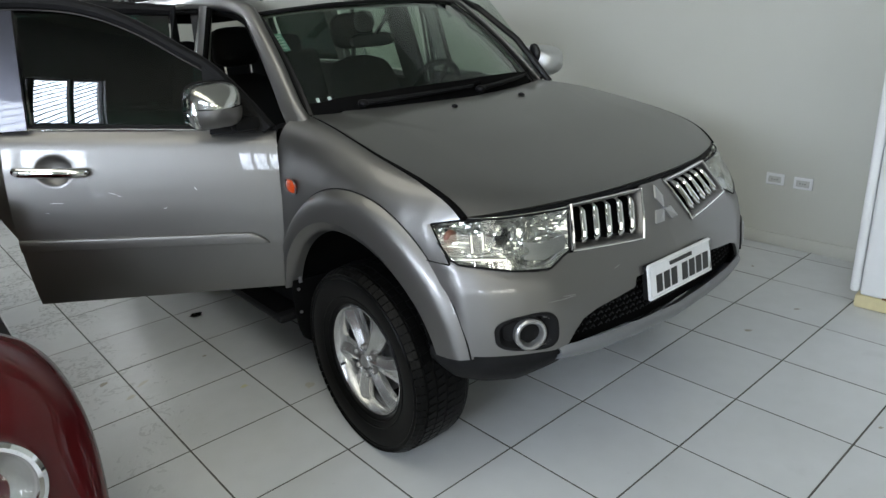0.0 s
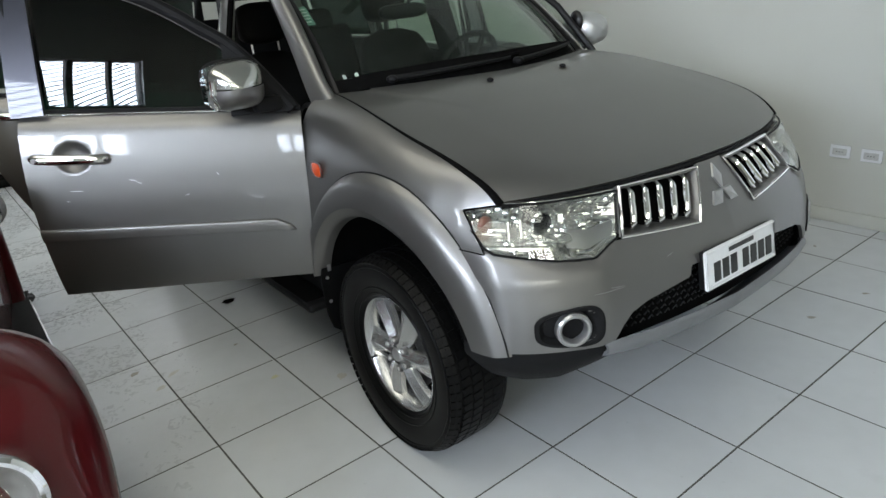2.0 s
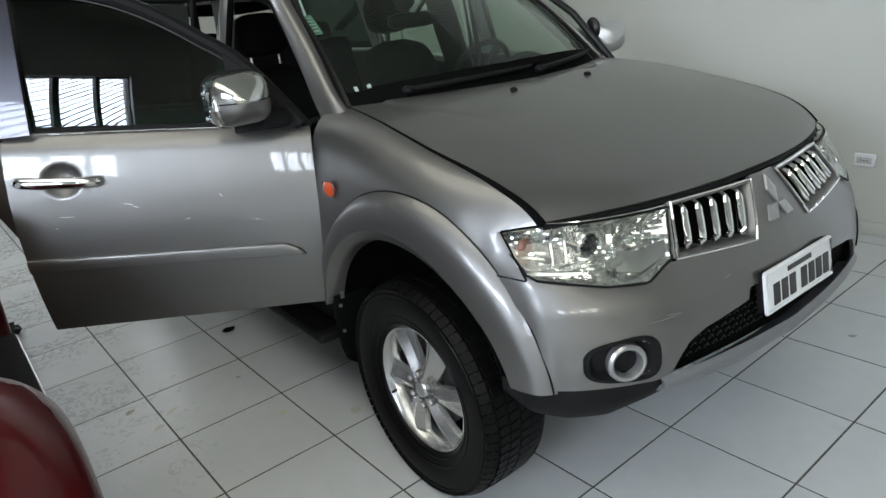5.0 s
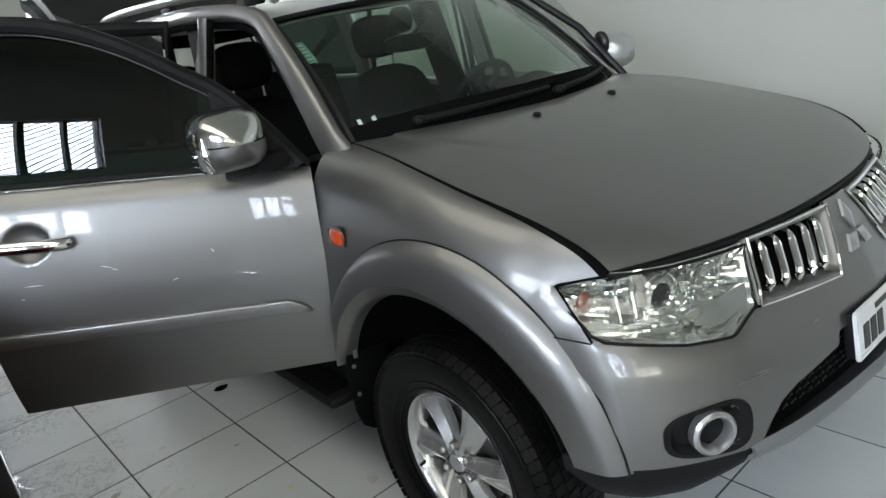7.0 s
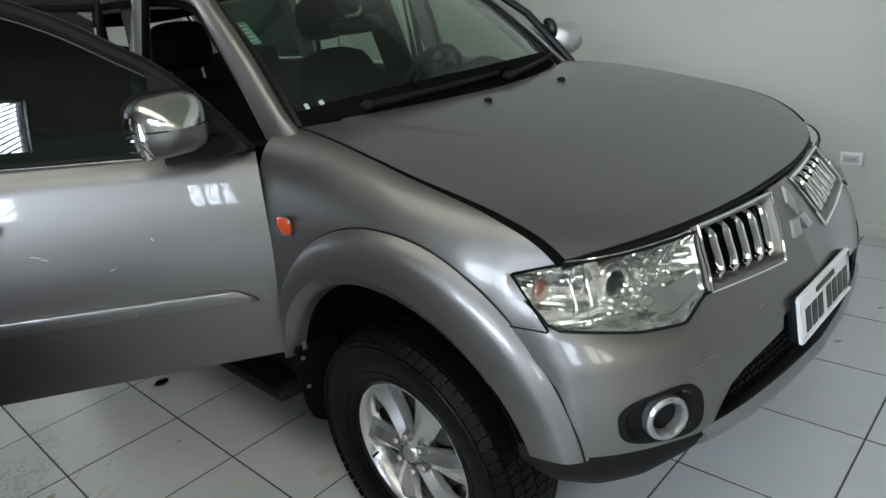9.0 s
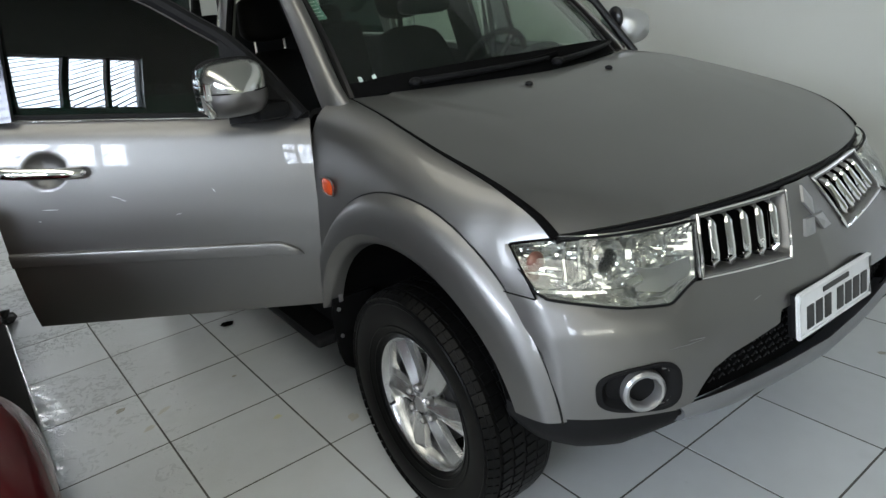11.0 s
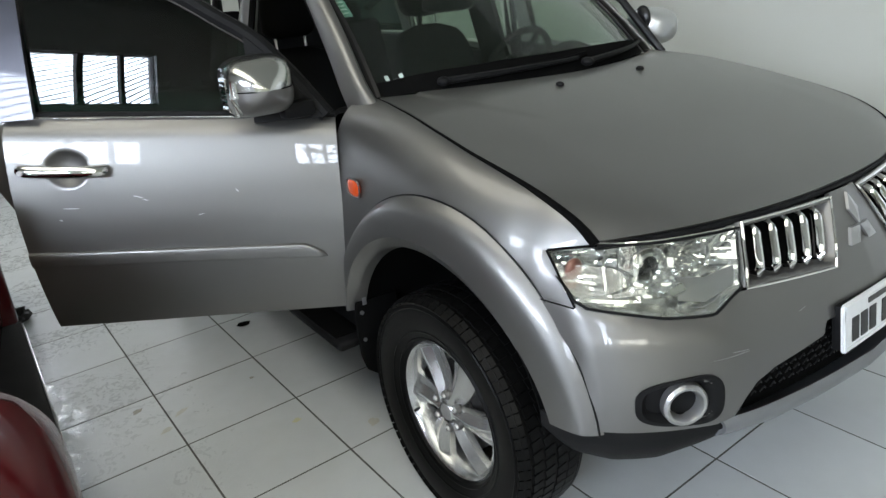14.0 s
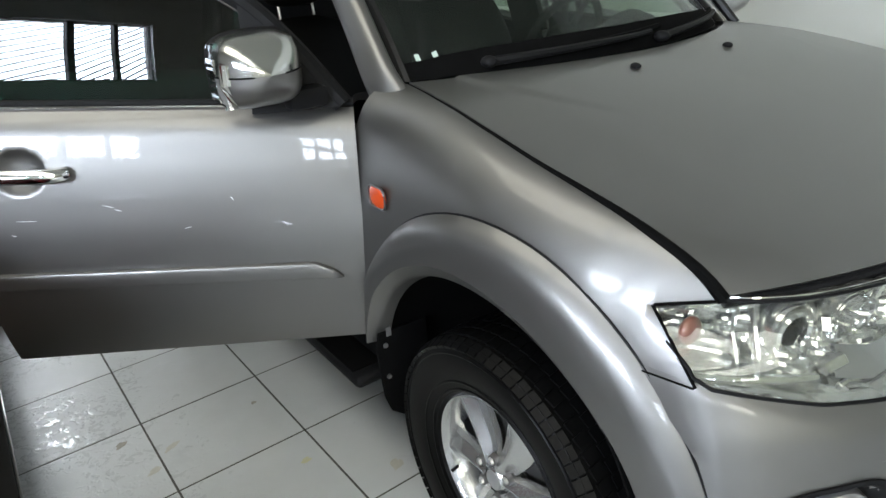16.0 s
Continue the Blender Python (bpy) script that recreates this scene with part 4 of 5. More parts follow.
    for y in (.75, 1.4, 2.1):
        part("step_bracket", both(box(-.80, -.60, y - .03, y + .03, .36, .40, .005)), LINER, step)
part("underbody", box(-.74, .74, .45, 3.7, .30, .46, .03), LINER, suv)
part("engine_block", box(-.40, .40, -.50, .52, .46, .98, .05), LINER, suv)
part("firewall", box(-.76, .76, .50, .55, .45, 1.15, .01), LINER, suv)
part("cabin_floor", box(-.80, .80, .55, 3.7, .46, .52, .01), TRIM, suv)
part("rear_bumper", box(-.86, .86, 3.78, 3.90, .45, .78, .04, 3), SILVER, suv)
part("tail_sill", box(-.72, .72, 3.66, 3.78, .46, .80, .02), SILVER, suv)
gate = part("tailgate", patch(lambda u, v: Vector((-.66 + 1.32 * u, 3.60 + .86 * v, 1.735 + .44 * v + .05 * math.sin(math.pi * v))), 20, 16, .07), SILVER, suv, "raised tailgate")
part("rear_glass", patch(lambda u, v: Vector((-.655 + 1.31 * u, 3.63 + .80 * v, 1.747 + .425 * v + .05 * math.sin(math.pi * v) + .02 * math.sin(math.pi * u))), 16, 12, .006), GLOSSBLACK, gate, "dark rear window")
part("rear_wiper", tube([(-.05, 4.30, 2.165), (-.30, 4.22, 2.14), (-.55, 4.05, 2.05)], .012, 8), PLASTIC, gate)
part("tailgate_trim", patch(lambda u, v: Vector((-.70 + 1.40 * u, 3.60 + .90 * v, 1.655 + .43 * v + .04 * math.sin(math.pi * v) + .015 * math.sin(5 * v + 7 * u))), 24, 16, .06), FABRIC, gate, "dark grey inner lining")
for x in (-.62, .62):
    part("gas_strut", tube([(x, 3.55, 1.40), (x, 3.95, 1.84)], .010, 8), PLASTIC, gate)


# fascia, steering wheel, mirror
def fascia(u, v):
    x = -.72 + 1.44 * u
    y = .40 + .06 * (1 - abs(2 * u - 1) ** 2) * -1 + .42 * v
    hood = .115 * math.exp(-((x - .37) / .24) ** 2) * math.exp(-((v - .75) / .18) ** 2)
    return Vector((x, y, spl(v, [0, .3, .75, .92, 1], [1.185, 1.20, 1.19, 1.15, 1.05]) + hood))


part("dashboard", patch(fascia, 30, 20, .02), FABRIC, suv, "dark dashboard")
part("dashboard_front", patch(lambda u, v: Vector((-.72 + 1.44 * u, .82 - .10 * v, 1.06 - .45 * v)), 8, 8, .02), FABRIC, suv)
ST = pose(.35, .975, 1.183, -64, 0, 0)
ring = [ST @ Vector((.185 * math.cos(2 * math.pi * k / 36), .185 * math.sin(2 * math.pi * k / 36), 0)) for k in range(36)]
steer = part("steering_wheel", tube(ring, .016, 10, True), FABRIC, suv, "dark steering wheel")
part("steering_boss", ball(ST @ Vector((0, 0, -.01)), .085, .05, .07, 18, .8), FABRIC, steer)
for th in (0, 180, 250, 290):
    part("steering_spoke", tube([ST @ Vector((0, 0, -.01)), ST @ Vector((.18 * math.cos(radians(th)), .18 * math.sin(radians(th)), 0))], .014, 8), SATIN if th in (0, 180) else FABRIC, steer)
part("steering_column", tube([ST @ Vector((0, 0, -.02)), ST @ Vector((0, 0, -.30))], .04, 10), FABRIC, steer)
mir = part("inside_mirror", ball((.015, 1.03, 1.487), .135, .026, .036, 20, .6), GLOSSBLACK, suv, "black inside mirror")
part("mirror_stem", tube([(.03, 1.02, 1.51), (.045, .945, 1.585)], .010, 8), GLOSSBLACK, mir)
part("toll_tag", ball((-.115, .90, 1.582), .058, .018, .050, 18, .8), GLOSSBLACK, suv, "dark round holder on the glass")
part("mirror_foot", ball((.048, .935, 1.590), .026, .020, .020, 14), GLOSSBLACK, mir)


def seat(x, y, lean=16, wide=.25, low=.02):
    """A front seat with cushion, shaped back, headrest on two posts."""
    m = pose(x, y, -low)
    cush = ball((0, -.28, .80), wide, .28, .12, 24, .55)
    cush.transform(m)
    s = part("seat", cush, FABRIC, suv, "black leather seat")

    def back(u, v):
        th = 2 * math.pi * u
        c, q = math.cos(th), math.sin(th)
        w = wide * spl(v, [0, .15, .6, .85, .97, 1], [.86, 1, 1.0, .86, .62, .3])
        d = spl(v, [0, .3, .8, .95, 1], [.085, .09, .07, .05, .015])
        z = .78 + .62 * v
        return m @ Vector((math.copysign(abs(c) ** .6, c) * w, math.copysign(abs(q) ** .6, q) * d + (z - .78) * math.tan(radians(lean)) - .02, z))
    part("seat_back", patch(back, 36, 20, 0, close_u=True), FABRIC, s)
    part("headrest", (lambda b: (b.transform(m @ pose(0, .20, 1.545, -8)), b)[1])(ball((0, 0, 0), .138, .06, .105, 24, .6)), FABRIC, s)
    for dx in (-.075, .075):
        part("headrest_post", tube([m @ Vector((dx, .185, 1.39)), m @ Vector((dx, .195, 1.49))], .006, 8), SATIN, s)


seat(-.435, 1.52, wide=.26, low=.068)
seat(.315, 1.48, low=.03)
bench = part("rear_bench", box(-.62, .62, 2.05, 2.55, .70, .90, .06, 3), FABRIC, suv, "dark rear seat")
part("bench_back", (lambda b: (b.transform(pose(0, 2.52, .85, -16)), b)[1])(box(-.62, .62, -.06, .06, 0, .55, .05, 3)), FABRIC, bench)
for x in (-.38, .38):
    part("bench_headrest", (lambda b: (b.transform(pose(x, 2.68, 1.42, -10)), b)[1])(ball((0, 0, 0), .12, .05, .075, 20, .6)), FABRIC, bench)


# ---- doors ----
def door_x(z):
    """How far the door's skin stands in from its widest line."""
    return spl(z, [.50, .56, .66, .80, .92, 1.0, 1.07, 1.13, 1.178, 1.190, 1.21, 1.23], [.046, .028, .007, -.013, -.020, -.0165, -.009, .002, .0135, .019, .034, .054])


def upper_x(z):
    return .060 + (z - 1.25) * .20


def door_lower(length, arch=False):
    """The pressed skin below the glass. u from the hinge, v from the belt down."""
    def fn(u, v):
        y0 = -.035 + .02 * v
        belt = 1.190 + .082 * u
        low = .518 + .034 * u
        z = belt + (low - belt) * v
        y1 = length - .02 * (1 - v) ** 3
        if arch:
            y1 = length - .28 * max(v - .42, 0) ** 1.1
        y = y0 + (y1 - y0) * u
        hy, hz = (.78, 1.18) if arch else (.812, 1.112)
        r = ((y - hy) / .066) ** 2 + ((z - hz) / .057) ** 2
        dent = .027 * (1 - r) ** .8 if r < 1 else -.0012 * math.exp(-(r - 1) * 9)
        return Vector((door_x(z - .082 * u + .04) + dent, y, z))
    return fn


def make_door(m, length, arch, rear):
    d = part("rear_door" if rear else "front_door", patch(door_lower(length, arch), 130, 90, .05), SILVER, suv, "open grey metallic door", place=m, sharp=60)
    up = lambda y, z: Vector((upper_x(z), y, z))
    if rear:
        path = [up(.0, 1.22), up(-.045, 1.45), up(-.06, 1.68), up(.3, 1.715), up(.80, 1.728), up(.862, 1.70), up(.935, 1.30)]
    else:
        path = [up(-.01, 1.20), up(.10, 1.347), up(.20, 1.453), up(.30, 1.522), up(.375, 1.574), up(.465, 1.628), up(.58, 1.680), up(.70, 1.712), up(.86, 1.728), up(.940, 1.730), up(.953, 1.69), up(.962, 1.50), up(.980, 1.27)]
    n = 60
    pts = along([tuple(p) for p in path], n) if not rear else path

    part("window_frame", tube(pts, .034 if rear else .027, 10), PLASTIC, d, "black door frame")
    if not rear:
        part("frame_trim", tube([p + Vector((-.020, .0, -.026)) for p in pts[4:48]], .003, 6), PILLARGREY, d, "thin grey strip")

        def rear_frame(u, v):
            z = 1.70 - .43 * v
            return Vector((upper_x(z) - .036 + .014 * (1 - v) ** 2, .872 + .012 * v + u * (.105 + .012 * v), z))
        part("frame_cover", patch(rear_frame, 4, 10, .02), PILLARGREY, d, "dark grey metallic pillar cover")

        def glass(u, v):
            zl = 1.215 + .062 * u
            y = .20 + .70 * u
            top = spl(y, [.10, .20, .30, .375, .465, .58, .70, .86, .93], [1.347, 1.453, 1.522, 1.574, 1.628, 1.680, 1.712, 1.722, 1.715]) - .004
            z = zl + (top - zl) * v
            y = .20 + u * (.70 - .028 * v)
            return Vector((upper_x(z) + .006 - .012 * math.sin(math.pi * min(max((z - 1.22) / .5, 0), 1)), y, z))

        def sail(u, v):
            y = .0 + .22 * u
            top = spl(y, [-.01, .10, .20, .23], [1.20, 1.347, 1.453, 1.467])
            z = 1.195 + (top - 1.195) * v
            return Vector((upper_x(z) - .004, y, z))
        part("mirror_sail", patch(sail, 10, 8, .02), PLASTIC, d, "black plastic mirror mount")
    else:
        def glass(u, v):
            y = lin(u, [0, 1], [.0, .925]) * (1 - v) + lin(u, [0, 1], [-.04, .85]) * v
            z = 1.24 + .07 * u + (1.68 - 1.24 - .07 * u) * v
            return Vector((upper_x(z) + .004, y, z))
    part("window_glass", patch(glass, 24, 16, .004), TINTED, d, "dark tinted glass").visible_shadow = False
    # belt strip, side moulding, handle
    fn = door_lower(length, arch)
    part("belt_seal", tube([fn(k / 30, 0) + Vector((.006, 0, .012)) for k in range(31)], .011, 8), PLASTIC, d)
    if not rear:
        part("belt_strip", tube([fn(k / 30, 0) + Vector((-.001, 0, .004)) for k in range(2, 31)], .005, 8), CHROME, d, "thin bright strip under the glass")

    def mould(u, v):
        y = .045 + (length - .05) * u
        zc = .757 + .068 * (y / 1.0)
        h = .026
        z = zc - h + 2 * h * (1 - v) * min(1, (u / .075) ** .55 if u > 0 else .04)       # runs out to a point near the hinge
        out = spl(v, [0, .03, .10, .55, .9, .97, 1], [.0, .008, .0120, .0145, .0145, .010, .0])
        return Vector((door_x(z - .082 * u + .04) - .002 - out * min(1, u * 30 + .25), y, z))
    if not arch:
        part("side_moulding", patch(mould, 80, 16, .004), SILVER, d, "grey painted side moulding")
    hy, hz = (.812, 1.112) if not rear else (.78, 1.18)
    hp = [Vector((door_x(hz - .025) + dx, hy + dy, hz + dz)) for dy, dx, dz in ((-.118, -.004, -.012), (-.105, -.020, -.011), (-.06, -.034, -.006), (0, -.038, 0), (.06, -.036, .005), (.115, -.026, .010), (.138, -.004, .012))]
    part("door_handle", tube(along([tuple(p) for p in hp], 24), [.012] + [.0195] * 22 + [.014], 12, flat=1.0), CHROME, d, "chrome door handle")
    if not rear:
        part("key_lock", tube([hp[-2] + Vector((-.016, .004, 0)), hp[-2] + Vector((-.024, .004, 0))], .0085, 14), SATIN, d, "round key lock")
    part("inner_panel", patch(lambda u, v: fn(.02 + .95 * u, .02 + .95 * v) + Vector((.085, 0, 0)), 12, 12, .03), FABRIC, d, "black inner door lining")
    if not rear:
        for y, z, ln, tz in ((.80, .985, .05, .004), (.60, 1.0, .03, .01), (.585, .99, .018, .006), (.86, .95, .012, .003), (.42, .93, .02, -.004), (.30, .99, .008, .012)):
            sc = [Vector((door_x(z + tz * k / 3 - .082 * y + .04) - .0004, y + ln * k / 3, z + tz * k / 3)) for k in range(4)]
            part("scratch", tube(sc, [.0003, .0011, .0011, .0003], 5, flat=.9), SCRATCH, d, "short pale scratch")
    return d


SCRATCH = mat("bare_scratch", (0.7, 0.7, 0.7), 0.5, var=0.1)
front_door = make_door(pose(-.88, .53, 0, 0, 0, 60), 1.0, False, False)
rear_door = make_door(pose(-.87, 1.56, 0, 0, 0, 68), .98, True, True)
# closed doors of the far side
for y0, ln, arch in ((.53, 1.0, False), (1.56, .88, True)):
    d = part("side_door", mirrored(patch(door_lower(ln, arch), 24, 24, .05)), SILVER, suv, place=pose(.875, y0, 0))
    part("window_frame", mirrored(tube([Vector((upper_x(z), y, z)) for y, z in (((0, 1.21), (.2, 1.436), (.465, 1.607), (.70, 1.69), (.93, 1.70), (.975, 1.27)) if not arch else ((0, 1.25), (-.04, 1.68), (.72, 1.70), (.88, 1.3)))], .018, 8)), GLOSSBLACK, d)
    part("inner_panel", mirrored(patch(lambda u, v, f=door_lower(ln, arch): f(.02 + .95 * u, .02 + .95 * v) + Vector((.085, 0, 0)), 10, 10, .02)), FABRIC, d)
    part("window_glass", mirrored(patch(lambda u, v, arch=arch: Vector((upper_x(1.24 + .43 * v * (min(u * 2.4 + .02, 1) if not arch else 1)), .03 + .88 * u, 1.24 + .43 * v * (min(u * 2.4 + .02, 1) if not arch else 1))), 12, 6, .004)), thin_glass("side_glass", (.86, .90, .87)), d).visible_shadow = False


# door mirrors: chrome cap over a grey lower half
def mirror_shell(u, v, lower):
    """Half of the housing: u round, v from the open face to the nose."""
    th = math.pi * u + (math.pi if lower else 0)
    k = (1 - v ** 2.4) ** .5
    c, s = math.cos(th), math.sin(th)
    return Vector((-.105 + .075 - .110 * math.copysign(abs(c) ** .55, c) * k - .02 * v, .075 - .16 * v, .012 + .088 * math.copysign(abs(s) ** .6, s) * k - .006))


for nm, door, m in (("front", front_door, pose(-.055, .128, 1.312, 0, 0, -60)), ("far", None, None)):
    if door is None:
        mm = part("door_mirror", mirrored(joined(patch(lambda u, v: mirror_shell(u, v, False), 24, 16, .006, flip=True), patch(lambda u, v: mirror_shell(u, v, True), 24, 16, .006, flip=True))), DULLCHROME, suv, "pale chrome door mirror", place=pose(.905, .66, 1.30))
        part("mirror_arm", box(-.08, .03, .01, .07, -.10, -.03, .015), PLASTIC, mm)
        part("mirror_inner", ball((-.055, .01, .055), .022, .045, .055, 16), GLOSSBLACK, mm, "black inner face")
        part("mirror_back", box(-.07, .13, .070, .082, -.06, .08, .01), PLASTIC, mm)
        continue
    mm = part("door_mirror", patch(lambda u, v: mirror_shell(u, v, False), 28, 18, .006, flip=True), CAPCHROME, door, "chrome-capped door mirror", place=m)
    part("mirror_lower", patch(lambda u, v: mirror_shell(u, v, True), 28, 18, .006, flip=True), SILVER, mm)
    part("mirror_glass", box(-.135, .075, .066, .074, -.066, .082, .02), CHROME, mm)
    part("mirror_rim", tube([mirror_shell(k / 20, 0, False) for k in range(21)] + [mirror_shell(k / 20, 0, True) for k in range(1, 20)], .0055, 8, True), PLASTIC, mm)
    part("mirror_strip", tube([(-.128, -.020, .034), (-.135, -.022, -.01), (-.132, -.022, -.062)], .015, 10), CHROME, mm, "upright chrome strip")
    part("mirror_seam", tube([mirror_shell(0, k / 16, False) for k in range(16)] + [mirror_shell(1, 1 - k / 16, False) for k in range(1, 17)], .0022, 6), LINER, mm, "thin dark joint")
    part("mirror_turn_lamp", patch(lambda u, v: Vector((-.138 + .002 * math.sin(40 * v), .02 + .05 * u, -.055 + .10 * v)), 4, 20, .006), CHROME, mm, "clear side lamp strip")
    part("mirror_arm", box(.02, .13, .0, .065, -.105, -.05, .018), PLASTIC, mm, "black mirror arm")

part("side_marker", (lambda b: (b.transform(pose(side_x(.40) - .003, .398, .992)), b)[1])(ball((0, 0, 0), .010, .038, .029, 20, .85)), AMBER, suv, "orange side marker lamp")
part("marker_rim", tube([Vector((side_x(.4) - .006, .398 + .039 * math.copysign(abs(math.cos(t)) ** .55, math.cos(t)), .992 + .029 * math.copysign(abs(math.sin(t)) ** .55, math.sin(t)))) for t in np.linspace(0, 2 * math.pi, 25)[:-1]], .003, 6, True), SILVER, suv)


# ---- the old red car alongside, its nose to -y ----
BOARD = mat("worn_grey_rubber", (0.022, 0.022, 0.022), 0.8, spec=0.1, var=0.2, scale=12, bump=0.15, bscale=120)
OLD = pose(-2.608, .10, -.0, 0, 0, 0)
red = thing("old_car", "old dark red rounded saloon with chrome fittings", "car", m=OLD)


def front_wing(u, v):
    """A bulbous wing: u over the wheel from nose to sill, v from the body outwards."""
    th = math.pi * (1.06 - 1.09 * u)
    ry = .64 if u > .5 else .60
    c, s = math.cos(th), max(math.sin(th), -.2)
    top = spl(u, [0, .2, .35, .5, .75, 1], [.80, .99, 1.03, .985, .80, .62])
    crest = .33 + .585 * abs(s) ** .85 * top if s > 0 else .33 + .1 * s
    y = ry * math.copysign(abs(c) ** .85, c)
    phi = v * 1.8
    plan = spl(y, [-.62, -.5, -.25, .1, .64], [.78, .90, .985, 1.0, .97])
    fall = min(.34, max(crest - .30, 0))
    return Vector((.26 + .53 * plan * math.sin(min(phi, 1.8)) ** .80, y * (1 - .06 * v), crest - fall * (1 - math.cos(phi)) ** 1.15 * .92))


def wing_shell():
    bm = patch(front_wing, 60, 32, 0, flip=True)
    for k in range(14):
        bmesh.ops.smooth_vert(bm, verts=[v for v in bm.verts if not v.is_boundary], factor=.5, use_axis_x=True, use_axis_y=True, use_axis_z=True)
    return bm


part("front_wing", wing_shell(), RED, red, "rounded dark red wing")
part("front_wing", mirrored(wing_shell()), RED, red)


def back_wing(u, v):
    th = math.pi * (1.0 - 1.0 * u)
    c, s = math.cos(th), math.sin(th)
    x = .40 + .368 * math.sin(v * math.pi / 2) ** .55
    r = math.cos(v * math.pi / 2) ** .5
    return Vector((x, 2.38 + .60 * c * (.80 + .2 * r), .28 + .58 * abs(s) ** .8 * (.62 + .38 * r)))


part("rear_wing", patch(back_wing, 40, 20, .012, flip=True), RED, red, "rounded dark red wing")
part("rear_wing", mirrored(patch(back_wing, 40, 20, .012, flip=True)), RED, red)


def old_body(u, v):
    """Hull of the body: u nose to tail, v over it from sill to sill."""
    y = -.62 + 3.75 * u
    w = spl(y, [-.62, -.4, 0, .5, 1.0, 2.0, 2.8, 3.13], [.20, .34, .42, .52, .57, .66, .50, .25])
    h = spl(y, [-.62, -.5, -.2, .3, .62, .75, 1.05, 1.5, 2.2, 2.8, 3.13], [.55, .72, .86, .96, 1.0, 1.06, 1.42, 1.49, 1.38, .98, .55])
    th = math.pi * v
    c, s = math.cos(th), math.sin(th)
    e = .42
    x = w * math.copysign(abs(c) ** e, c) * (1 - .22 * max(s * h - .95, 0) / .55)
    return Vector((x, y, .30 + (h - .30) * abs(s) ** .75))


part("body", patch(old_body, 60, 40, .01), RED, red)
for side in (1, -1):
    sd = lambda b, side=side: b if side == 1 else mirrored(b)
    rb = part("running_board", sd(prism([(.55, .36), (.780, .36), (.774, 1.765), (.695, 1.765), (.63, 1.15)], .028, "z", .277, .006)), BOARD, red, "worn dark grey running board")
    part("board_trim", sd(tube([(.783, .45, .293), (.777, 1.765, .293)], .0035, 8)), SATIN, rb, "bright edge strip")
    for nm, y0, y1, lb in (("cowl_side", .24, .492, ""), ("door_panel", .50, 1.42, "glossy dark red door"), ("quarter_panel", 1.428, 1.88, "")):
        part(nm, sd(patch(lambda u, v, y0=y0, y1=y1: Vector((.516 + .107 * (y0 + (y1 - y0) * u) + .012 * math.sin(math.pi * v), y0 + (y1 - y0) * u, .315 + .68 * v)), 8, 16, .015)), RED, red, lb)
    part("belt_trim", sd(tube([(.550, .26, .994), (.586, .6, .996), (.682, 1.5, .996), (.62, 2.2, .97)], .007, 8)), CHROME, red, "thin chrome strip")
    part("side_window", sd(patch(lambda u, v: Vector((.560 - .09 * v, .98 + .8 * u, 1.0 + .34 * v)), 6, 6, .006)), TINTED, red)
    for y in (.0, 2.40):
        wh = part("wheel", lathe([(.05, .02), (.06, .10), (.045, .17), (.055, .195), (.03, .20)], 32), CHROME, red, "black tyre with a chrome hub", place=pose(side * .60, y, .31, 0, 0, 0 if side == 1 else 180))
        part("tyre", lathe([(.0, .20), (.06, .205), (.075, .25), (.06, .30), (.03, .312), (-.03, .312), (-.06, .30), (-.075, .25), (-.06, .205), (0, .20)], 40), RUBBER, wh)
    # headlight with ribbed glass in a chrome rim
    hm = pose(side * .515, -.545, .702, 0, 0, 90) @ pose(0, 0, 0, 0, 14, 0)
    hl_o = part("headlight", lathe([(.10, .115), (.02, .117), (-.010, .114), (-.018, .105), (-.014, .096), (.0, .093)], 48, hm), CHROME, red, "round headlight in a chrome rim")
    part("headlight_bowl", lathe([(.09, .012), (.075, .04), (.04, .075), (.0, .094)], 40, hm), LAMPBOWL, hl_o)
    part("headlight_glass", (lambda b: (b.transform(hm), b)[1])(patch(lambda u, v: (lambda a, r: Vector((-.012 + .028 * (r / .094) ** 2 - .028 * .2 + .0016 * math.sin(r * math.cos(a) * 700), r * math.cos(a), r * math.sin(a))))(2 * math.pi * u, .0005 + .0935 * v), 64, 30, .003, close_u=True)), thin_glass("ribbed_lens", (.94, .95, .94), 1.0, .05), hl_o, "ribbed glass")
    tl = part("turn_lamp", sd(ball((.515, -.26, .895), .030, .055, .026, 18, .8)), AMBER, red, "amber turn lamp on the wing")
    part("turn_lamp_base", sd(ball((.515, -.24, .881), .036, .085, .022, 18, .8)), CHROME, tl)
    # chrome mirror on the door
    om = part("door_mirror", sd(ball((.685, .79, 1.003), .085, .05, .075, 24, .9)), CHROME, red, "chrome door mirror")
    part("mirror_stalk", sd(tube([(.60, .73, .92), (.60, .76, .95), (.66, .79, .98)], .009, 8)), CHROME, om)
    part("mirror_glass", sd(ball((.685, .835, 1.003), .072, .012, .065, 20, .9)), GLOSSBLACK, om)
part("front_bumper", tube(along([(-.72, -.60, .42), (-.5, -.72, .42), (0, -.78, .42), (.5, -.72, .42), (.72, -.60, .42)], 30), .045, 12), CHROME, red, "chrome bumper")
part("windscreen", patch(lambda u, v: Vector(((-.50 + 1.0 * u) * (1 - .12 * v), .74 + .30 * v - .06 * math.sin(math.pi * u), 1.04 + .36 * v)), 12, 8, .006), TINTED, red)

# ---- small things about the room ----
fr = thing("refrigerator", "white enamel refrigerator with a cream plastic foot", "refrigerator", m=ROOM @ pose(1.985, -1.215, 0, 0, 0, 2))
part("cabinet", box(-.31, .31, -.31, .31, .075, 1.62, .02, 3), APPLIANCE, fr)
